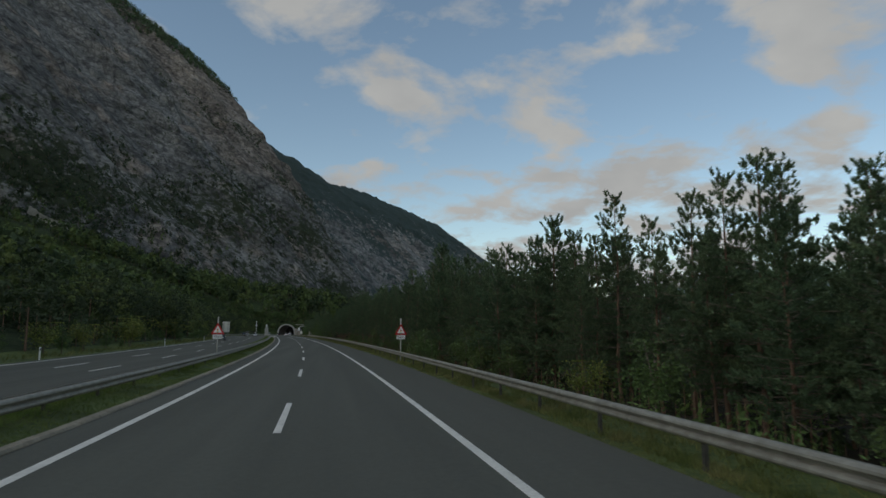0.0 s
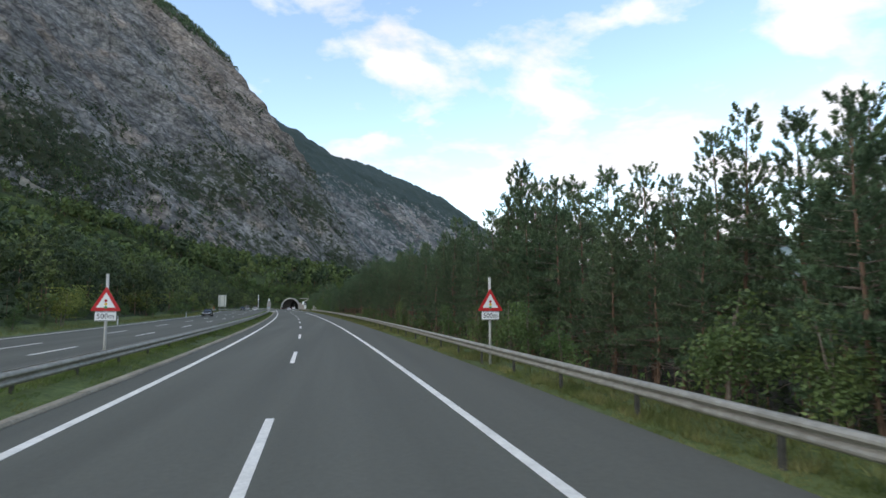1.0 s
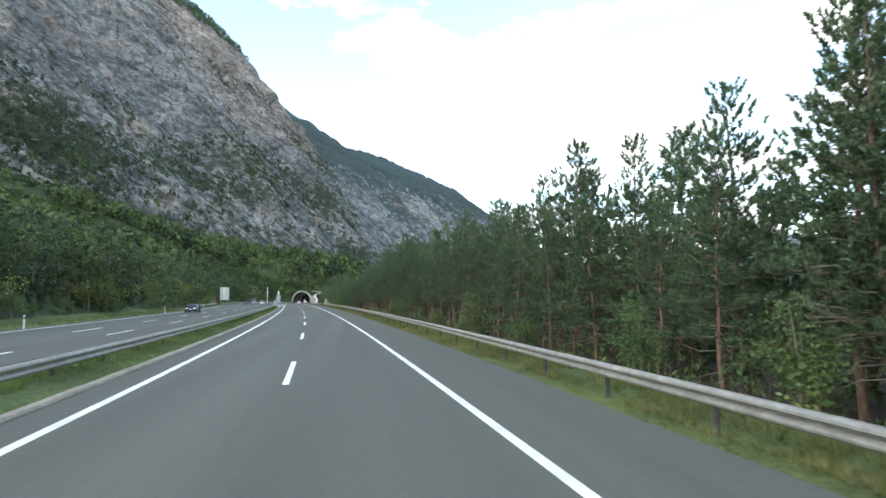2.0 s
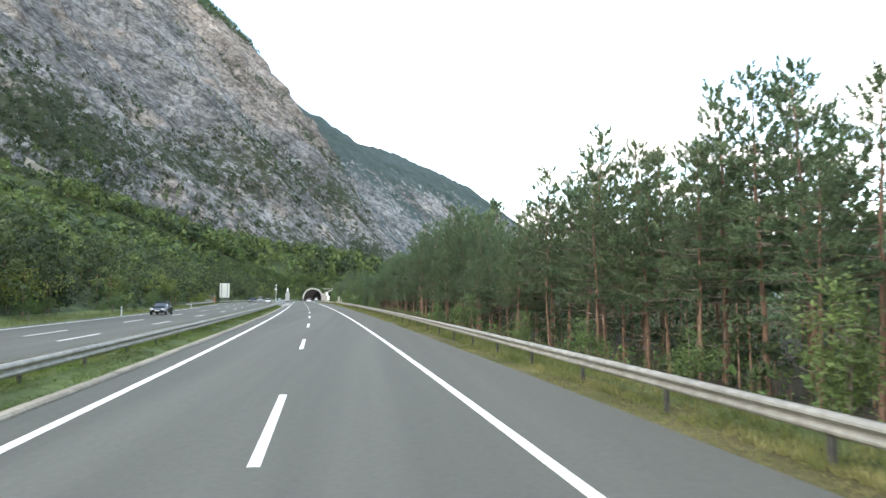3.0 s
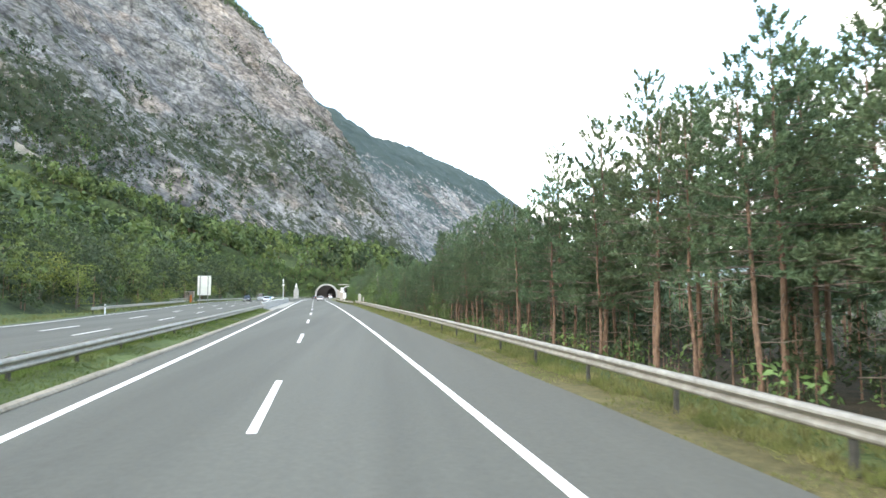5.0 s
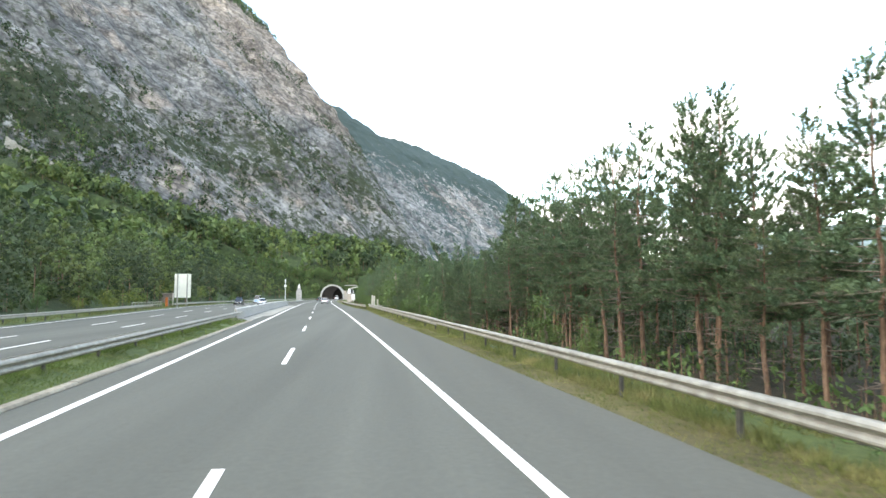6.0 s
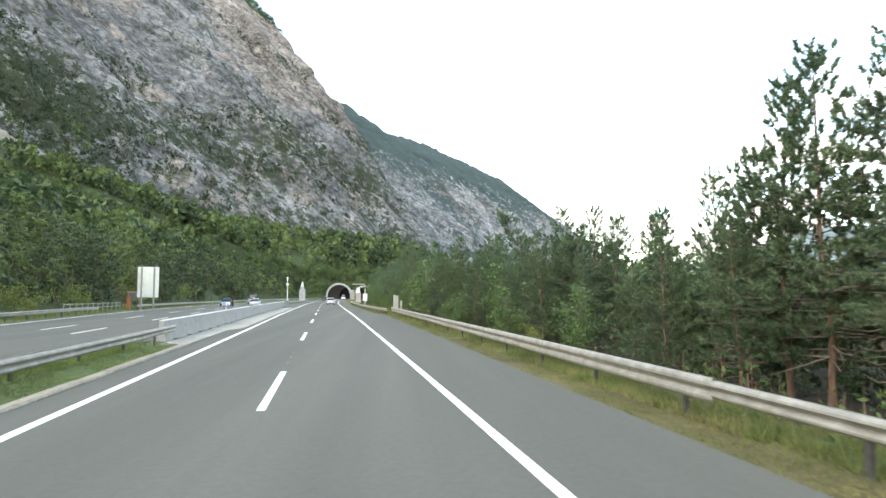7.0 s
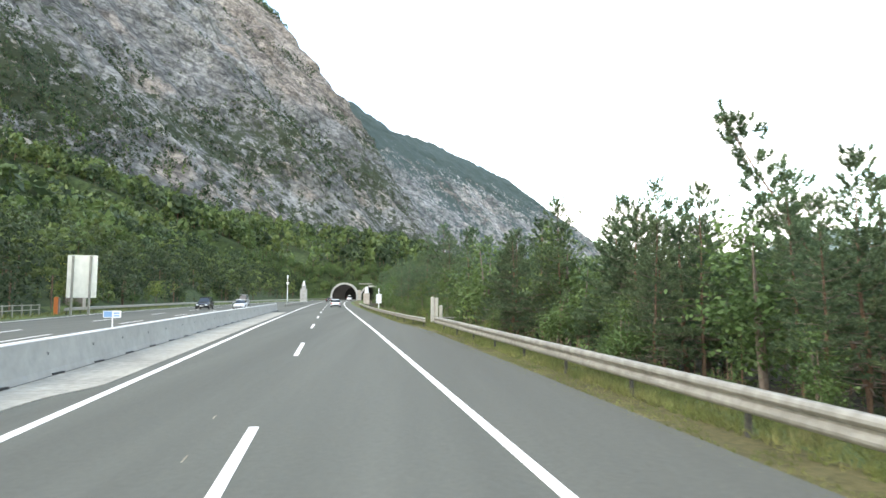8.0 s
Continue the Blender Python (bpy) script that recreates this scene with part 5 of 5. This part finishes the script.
headwall(-3.3, 552.8, 7.1, 1.9, 7.6, 9.7)
headwall(10.6, 552.8, 6.0, 1.7, 6.6, 9.3)
bm = B()
box(bm, (-0.75, -0.5, -0.5), (0.75, 0.6, 5.2), 0.06)
pillar = part("portal_wall", bm, PINKWALL)
pillar.matrix_basis = pose(*on(4.4, 545.6))
tagged(pillar, "pinkish rendered wall between the two portals", "wall")
bm = B()
box(bm, (-4.5, 0, 9.7), (2.6, 0.6, 10.1), 0.05)
cap = part("portal_parapet", bm, CONCRETE_PALE)
cap.matrix_basis = pose(*on(8.0, 552.4, -1.4))
tagged(cap, "concrete parapet above the tunnel portals", "wall")


# ---- signs ----
def text_mesh(body, size, material):
    cu = bpy.data.curves.new("text", "FONT")
    cu.body, cu.size, cu.align_x, cu.align_y, cu.extrude = body, size, "CENTER", "CENTER", 0.001
    tmp = bpy.data.objects.new("text", cu)
    scene.collection.objects.link(tmp)
    dg = bpy.context.evaluated_depsgraph_get()
    me = bpy.data.meshes.new_from_object(tmp.evaluated_get(dg))
    bpy.data.objects.remove(tmp)
    me.materials.clear()
    me.materials.append(material)
    return me


def plate(pts, y0, y1):
    """A flat outline in x, z given thickness along y."""
    bm = B()
    a = [bm.verts.new((x, y0, z)) for x, z in pts]
    b = [bm.verts.new((x, y1, z)) for x, z in pts]
    n = len(pts)
    bm.faces.new(a)
    bm.faces.new(b[::-1])
    for i in range(n):
        bm.faces.new((a[i], b[i], b[(i + 1) % n], a[(i + 1) % n]))
    return bm


def rounded(corners, r, seg=4):
    out = []
    n = len(corners)
    for i, c in enumerate(corners):
        c, p, q = Vector(c), Vector(corners[i - 1]), Vector(corners[(i + 1) % n])
        d1, d2 = (p - c).normalized(), (q - c).normalized()
        for k in range(seg + 1):
            t = k / seg
            s = c + d1 * r * (1 - t) ** 2 + d2 * r * t ** 2
            out.append((s.x, s.y))
    return out


def disc(x, z, r, y0, y1, n=18):
    return plate([(x + r * math.cos(2 * math.pi * k / n), z + r * math.sin(2 * math.pi * k / n)) for k in range(n)], y0, y1)


def warning_sign(x, y, z, label):
    """Traffic light warning: triangle over a distance plate on a tall post."""
    s = thing("warning_sign", x, y, z, label, "road sign", "traffic light warning signs", heading(y))
    bm = B()
    rod(bm, (0, 0, -0.8), (0, 0, 3.42), 0.05, seg=12)
    post = part("post", bm, POST_GREY, s, "pale steel post", True)
    bm = B()
    rod(bm, (0, 0, 3.42), (0, 0, 3.45), 0.054, seg=12)
    part("cap", bm, STEEL, post)
    w, zb, zt = 0.5, 2.14, 3.0
    tri = part("triangle", plate(rounded([(-w, zb), (w, zb), (0, zt)], 0.07), -0.085, -0.06), RED, s, "red-bordered triangle")
    k = 0.62
    zc_ = zb + (zt - zb) * 0.36
    inner = [(-w * k, zc_ + (zb - zc_) * k), (w * k, zc_ + (zb - zc_) * k), (0, zc_ + (zt - zc_) * k)]
    part("white_field", plate(rounded(inner, 0.03), -0.0895, -0.085), WHITE, tri, "white field")
    for name, dz, m in (("red_light", 0.30, TAILLAMP), ("yellow_light", 0.185, YELLOW), ("green_light", 0.07, GREEN)):
        part(name, disc(0, zb + dz + 0.055, 0.05, -0.094, -0.0895), m, tri)
    pl = part("distance_plate", plate(rounded([(-0.34, 1.79), (0.34, 1.79), (0.34, 2.12), (-0.34, 2.12)], 0.03), -0.085, -0.06), WHITE, s, "white distance plate reading 500 m")
    for a, b in (((-0.325, 1.8), (0.325, 1.815)), ((-0.325, 2.095), (0.325, 2.11))):
        part("border_bar", box(B(), (a[0], -0.088, a[1]), (b[0], -0.085, b[1])), BLACK, pl)
    tx = part("lettering", text_mesh("500m", 0.25, BLACK), BLACK, pl, "black lettering 500m")
    tx.matrix_basis = pose(0, -0.0875, 1.955, 90, 0, 0)
    for zz in (2.0, 2.4):
        part("bracket", box(B(), (-0.06, -0.062, zz - 0.02), (0.06, 0.055, zz + 0.02), 0.004), STEEL, post)
    return s


warning_sign(6.2 + 0.05, 60.6, 0.02, "triangular traffic light warning sign with a 500m plate behind the guardrail")
warning_sign(-7.5, 60.6, 0.05, "triangular traffic light warning sign with a 500m plate on the median")

# large direction board seen from its back
board = thing("direction_board", -42.7, 285.0, float(zr(285)), "large pale traffic board seen from behind on two steel posts", "road sign", turn=6)
part("panel", plate(rounded([(-1.4, 1.75), (1.4, 1.75), (1.4, 6.05), (-1.4, 6.05)], 0.12), 0.03, 0.08), GREYBACK, board, "pale metal back panel")
for sx in (-0.85, 0.8):
    part("post", box(B(), (sx - 0.09, -0.17, -0.6), (sx + 0.09, 0.025, 6.0), 0.01), STEEL, board)
for zz in (2.4, 3.4, 4.0, 5.2):
    part("cross_rail", box(B(), (-1.35, -0.01, zz - 0.03), (1.35, 0.03, zz + 0.03)), GREYBACK, board)
blk = thing("service_cabinet", *on(-29.3, 298.0), "pinkish-brown slatted service cabinet standing behind the board", "cabinet")
part("body", box(B(), (-1.03, -0.35, -0.4), (1.05, 0.4, 2.6), 0.04), PINKWALL, blk)
part("lid", box(B(), (-1.1, -0.44, 2.6), (1.12, 0.46, 2.68), 0.03), PINKWALL, blk)
for k in range(10):
    part("slat", box(B(), (-1.0 + 0.205 * k, -0.4, 0.1), (-0.86 + 0.205 * k, -0.35, 2.5), 0.012), BROWNWALL, blk)
mk = thing("orange_marker", *on(-26.9, 287.0), "orange marker column with a dark edge at the guardrail's end", "marker")
part("column", box(B(), (-0.24, -0.12, -0.2), (0.2, 0.12, 1.8), 0.06), ORANGE, mk)
part("edge", box(B(), (0.21, -0.1, -0.2), (0.33, 0.1, 1.7), 0.02), BROWNWALL, mk, "brown edge strip")

# steel fence beyond the guardrail's end
fence = thing("fence", 0, 0, 0, "green-grey post and rail fence at the wood's edge", "fence")
for k in range(12):
    y = 262 + 1.9 * k
    bm = B()
    box(bm, (-0.05, -0.05, -0.3), (0.05, 0.05, 1.15), 0.01)
    part("post", bm, STEEL, fence).location = on(-25.9 - 0.08 * k, y)
    for zz in (0.6, 1.05):
        if k < 11:
            a, b = Vector(on(-25.9 - 0.08 * k, y, zz)), Vector(on(-25.9 - 0.08 * (k + 1), y + 1.9, zz))
            part("rail", rod(B(), a, b, 0.04, seg=6), STEEL, fence)

# small blue and white sign on the barrier
bs_ = thing("kilometre_sign", *on(-6.33, 241.95, 0.99), "small blue and white route plate on top of the barrier", "road sign", turn=heading(240))
part("post", rod(B(), (0, 0, -0.02), (0, 0, 0.54), 0.02, seg=8), WHITE, bs_)
pl = part("plate", plate(rounded([(-0.29, 0.35), (0.29, 0.35), (0.29, 0.59), (-0.29, 0.59)], 0.02), -0.05, -0.03), WHITE, bs_)
part("blue_field", box(B(), (-0.27, -0.054, 0.37), (0.0, -0.05, 0.57)), BLUE, pl, "pale blue field")
for k in range(2):
    part("bar", box(B(), (0.05, -0.054, 0.39 + 0.09 * k), (0.24, -0.05, 0.44 + 0.09 * k)), BLUE, pl)


# ---- posts, masts and cabinets ----
def delineator(o, y):
    d = thing("delineator", *on(o, y), "white plastic road-edge post with a black band", "marker post", "roadside marker posts", heading(y))
    bm = B()
    box(bm, (-0.06, -0.05, -0.2), (0.06, 0.05, 0.98), 0.02)
    part("post", bm, WHITE, d)
    part("band", box(B(), (-0.063, -0.053, 0.68), (0.063, 0.053, 0.86), 0.01), BLACK, d, "black band")
    part("reflector", box(B(), (-0.025, -0.058, 0.7), (0.025, -0.053, 0.84)), LAMPGLASS, d)


for y in (65.9, 113.9, 162.5, 210.8):
    delineator(-20.35 + min(0, float(shift(y))), y)

mast = thing("mast", *on(-17.0, 446), "tall pale signal mast with a box head", "mast")
part("pole", rod(B(), (0, 0, -0.3), (0, 0, 8.2), 0.16, 0.1, 10), WHITE, mast)
part("head", box(B(), (-0.5, -0.25, 6.2), (0.5, 0.25, 6.9), 0.06), WHITE, mast)
part("lamp", box(B(), (-0.2, -0.2, 8.2), (0.2, 0.2, 9.4), 0.05), WHITE, mast)
cab = thing("portal_signal", *on(-9.4, 424), "white signal cabinet with a stepped top before the tunnel", "signal")
part("base", box(B(), (-1.05, -0.6, -0.2), (1.05, 0.6, 4.3), 0.08), CONCRETE_PALE, cab)
part("plinth", box(B(), (-1.2, -0.75, -0.2), (1.2, 0.75, 0.5), 0.06), CONCRETE, cab)
part("neck", box(B(), (-0.62, -0.45, 4.3), (0.62, 0.45, 5.4), 0.18), CONCRETE_PALE, cab)
part("head", rod(B(), (0, 0, 5.4), (0, 0, 6.9), 0.5, 0.18, 12), WHITE, cab)
pp = thing("gate_pillar", *on(9.3, 268.5), "pale twin concrete pillar behind the guardrail", "pillar")
part("shaft", box(B(), (-0.3, -0.18, -0.8), (-0.02, 0.18, 2.05), 0.04), CONCRETE, pp)
part("shaft", box(B(), (0.06, -0.18, -0.8), (0.28, 0.18, 1.98), 0.04), CONCRETE, pp)
part("web", box(B(), (-0.02, -0.12, -0.8), (0.06, 0.12, 1.9)), PINKWALL, pp)
sp = thing("short_post", *on(10.15, 270.5), "short pale concrete post with a steel rail", "post")
part("shaft", box(B(), (-0.13, -0.13, -0.8), (0.13, 0.13, 1.35), 0.03), CONCRETE, sp)
part("rail", rod(B(), (0.13, 0, 0.35), (2.4, 0.6, 0.3), 0.06, seg=8), STEEL, sp)
ws = thing("lane_sign", *on(8.6, 318), "white rectangular sign on a pale post", "road sign", turn=heading(318))
part("post", rod(B(), (0, 0, -0.8), (0, 0, 3.3), 0.07, seg=8), WHITE, ws)
pl = part("panel", plate(rounded([(-0.42, 0.95), (0.42, 0.95), (0.42, 2.4), (-0.42, 2.4)], 0.05), -0.12, -0.08), WHITE, ws)
part("mark", box(B(), (-0.1, -0.125, 1.2), (0.1, -0.12, 2.1)), GREYBACK, pl)
hv = thing("portal_hut", *on(10.7, 420), "pinkish white service column near the tunnel", "column")
part("base", box(B(), (-0.95, -0.7, -1.2), (0.95, 0.7, 3.0), 0.1), PINKWALL, hv)
part("head", rod(B(), (0, 0, 3.0), (0, 0, 4.9), 0.7, 0.5, 14), WHITE, hv)


# ---- vehicles ----
def loft(sections):
    """Sections: (y, half width low, half width high, z low, z high). Rounded box rings joined end to end."""
    bm = B()
    rings = []
    for y, wl_, wh, zl, zh in sections:
        e = min(0.12, (zh - zl) * 0.3)
        pts = [(-wl_ + e * 0.6, zl), (wl_ - e * 0.6, zl), (wl_, zl + e), (wh, zh - e), (wh - e, zh), (-wh + e, zh), (-wh, zh - e), (-wl_, zl + e)]
        rings.append([bm.verts.new((x, y, z)) for x, z in pts])
    for a, b in zip(rings[:-1], rings[1:]):
        for i in range(8):
            bm.faces.new((a[i], a[(i + 1) % 8], b[(i + 1) % 8], b[i]))
    bm.faces.new(rings[0][::-1])
    bm.faces.new(rings[-1])
    return bm


def vehicle(name, label, o, y, paint, towards=False, tall=0.0, length=4.5, width=1.8):
    """A car; towards: it faces the camera's way of coming."""
    c = thing(name, *on(o, y), label, "car", "cars on the motorway", heading(y) + (180 if towards else 0))
    L, W = length / 2, width / 2
    belt = 0.92 + tall * 0.45
    top = 1.45 + tall
    part("body", loft([(-L, W * 0.82, W * 0.8, 0.42, belt - 0.12), (-L + 0.15, W * 0.95, W * 0.92, 0.25, belt), (-L * 0.45, W, W * 0.95, 0.2, belt + 0.02),
                       (L * 0.35, W, W * 0.94, 0.2, belt - 0.02), (L - 0.35, W * 0.95, W * 0.86, 0.24, belt - 0.2), (L, W * 0.8, W * 0.74, 0.38, belt - 0.32)]), paint, c, smooth=False)
    back = -L + (0.35 if tall < 0.2 else 0.08)
    part("cabin_glass", loft([(back, W * 0.86, W * 0.74, belt - 0.04, belt + 0.05), (back + 0.4, W * 0.88, W * 0.72, belt - 0.04, top - 0.06),
                              (L * 0.12, W * 0.88, W * 0.7, belt - 0.04, top - 0.05), (L * 0.5, W * 0.85, W * 0.72, belt - 0.06, belt + 0.03)]), CARGLASS, c, "dark windows")
    part("roof", loft([(back + 0.36, W * 0.73, W * 0.7, top - 0.09, top - 0.01), (-L * 0.2, W * 0.75, W * 0.7, top - 0.09, top + 0.03), (L * 0.16, W * 0.73, W * 0.69, top - 0.09, top - 0.01)]), paint, c)
    for sx in (-1, 1):
        for yy in (-L * 0.6, L * 0.62):
            wh = part("wheel", rod(B(), (sx * (W - 0.2), yy, 0.32), (sx * (W + 0.01), yy, 0.32), 0.32, seg=18), TYRE, c)
            part("rim", rod(B(), (sx * (W + 0.005), yy, 0.32), (sx * (W + 0.02), yy, 0.32), 0.2, seg=14), STEEL, wh)
        part("tail_light", box(B(), (sx * W * 0.74 - 0.14, -L - 0.01, belt - 0.28), (sx * W * 0.74 + 0.14, -L + 0.12, belt - 0.12), 0.02), TAILLAMP, c)
        part("headlight", box(B(), (sx * W * 0.62 - 0.17, L - 0.14, 0.54), (sx * W * 0.62 + 0.17, L + 0.012, 0.74), 0.05), LAMPGLASS, c)
        part("mirror", box(B(), (sx * (W + 0.08) - 0.09, L * 0.36, belt), (sx * (W + 0.08) + 0.09, L * 0.36 + 0.1, belt + 0.13), 0.02), paint, c)
        part("door_gap", box(B(), (sx * W * 0.975 - 0.02, -L * 0.06, 0.32), (sx * W * 0.975 + 0.012, -L * 0.06 + 0.025, belt - 0.06)), BLACK, c)
        part("window_pillar", loft([(-L * 0.09, W * 0.02, W * 0.02, belt, top - 0.06), (-L * 0.02, W * 0.02, W * 0.02, belt, top - 0.06)]), paint, c).matrix_basis = pose(sx * W * 0.8, 0, 0, 0, -sx * 11, 0)
    part("number_plate", box(B(), (-0.26, L - 0.02, 0.44), (0.26, L + 0.03, 0.55)), WHITE, c)
    part("number_plate", box(B(), (-0.26, -L - 0.015, 0.62), (0.26, -L + 0.02, 0.73)), WHITE, c)
    part("bumper", box(B(), (-W * 0.8, -L - 0.04, 0.3), (W * 0.8, -L + 0.1, 0.46), 0.03), BLACK, c)
    part("grille", box(B(), (-0.4, L - 0.06, 0.42), (0.4, L + 0.015, 0.54)), BLACK, c)
    return c


vehicle("car", "white hatchback car driving towards the tunnel", 1.95, 336, CARWHITE)
vehicle("car", "dark car in the overtaking lane near the tunnel", -1.7, 432, CARBLACK)
vehicle("van", "white van at the tunnel mouth", 1.9, 516, CARWHITE, tall=0.9, length=5.6, width=2.0)
vehicle("car", "white car leaving the tunnel", -6.2, 508, CARWHITE, towards=True)
vehicle("car", "dark estate car on the far lane of the oncoming carriageway", -16.9, 166, CARBLACK, towards=True, length=4.7)
vehicle("car", "black off-road car on the oncoming carriageway", -17.6, 316, CARBLACK, towards=True, tall=0.35, length=4.7, width=1.95)
vehicle("car", "white small car on the oncoming carriageway", -12.6, 318, CARWHITE, towards=True)
vehicle("van", "silver van on the oncoming carriageway", -17.6, 356, CARGREY, towards=True, tall=0.8, length=5.2, width=2.0)


# scuffs of white paint in the lane
for o, y, ln in ((-0.02, 214.2, 0.3), (-0.03, 215.9, 0.35), (-0.07, 217.6, 0.3), (-0.67, 227.8, 0.5), (-0.8, 230.7, 0.4), (5.16, 131.2, 0.25)):
    strip("paint_scuff", o - 0.012, o + 0.012, y, y + ln * 0.7, 0.007, KERB, bpy.data.objects["road"], 1.0, depth=0.006)


# ---- grass ----
def grass(name, label, n, o_lo, o_hi, y_lo, y_hi, length, seed, off=lambda y: 0.0 * y, blades=6, leaf=BLADE):
    rng = np.random.default_rng(seed)
    o, y = rng.uniform(o_lo, o_hi, n), rng.uniform(y_lo, y_hi, n)
    keep_ = fbm(o * 1.3, y / 2.2, 0, 3, seed) > 0.38
    o, y = o[keep_], y[keep_]
    x = xc(y) + o + off(y)
    z = ground_z(x, y) + mound(o)
    c = np.column_stack([x, y, z])
    v, f = tufts(c, np.tile((0, 0, 1.0), (len(c), 1)), blades, length, length * 0.055 + 0.004, rng, 0.45)
    return tagged(new(name, mesh_of(name, v, f, leaf)), label, "grass", kind="stuff")


rail_line = lambda y: np.interp(y, [-40, 60, 140, 230, 262], [-0.3, -0.2, 0.12, 0.5, 0.6])
grass("verge_grass", "short uneven yellowing grass along the guardrail", 64000, 6.55, 8.0, -6, 345, 0.07, 61, blades=5)
grass("tall_grass", "tall dry grass behind the guardrail", 24000, 7.75, 10.4, 0, 330, 0.32, 62, blades=6)
grass("rail_grass", "longer grass standing under the guardrail", 16000, 7.25, 7.85, 0, 262, 0.22, 66, off=rail_line, blades=6)
grass("median_grass", "short green grass on the median strip", 60000, -7.05, -4.96, 8, 221, 0.075, 63, blades=5, leaf=BLADE_GREEN)
grass("median_weeds", "rank weeds under the median guardrail", 6500, -6.6, -5.75, 8, 221, 0.2, 64, blades=6, leaf=BLADE_GREEN)
grass("roadside_weeds", "ragged dark weeds on the far side of the median guardrail", 5000, -7.35, -6.6, 96, 214, 0.5, 67, blades=7, leaf=BLADE_GREEN)
grass("far_verge_grass", "dry grass beside the oncoming carriageway", 9000, -24.5, -20.3, 20, 330, 0.4, 65, off=lambda y: np.minimum(shift(y), 0), blades=3)
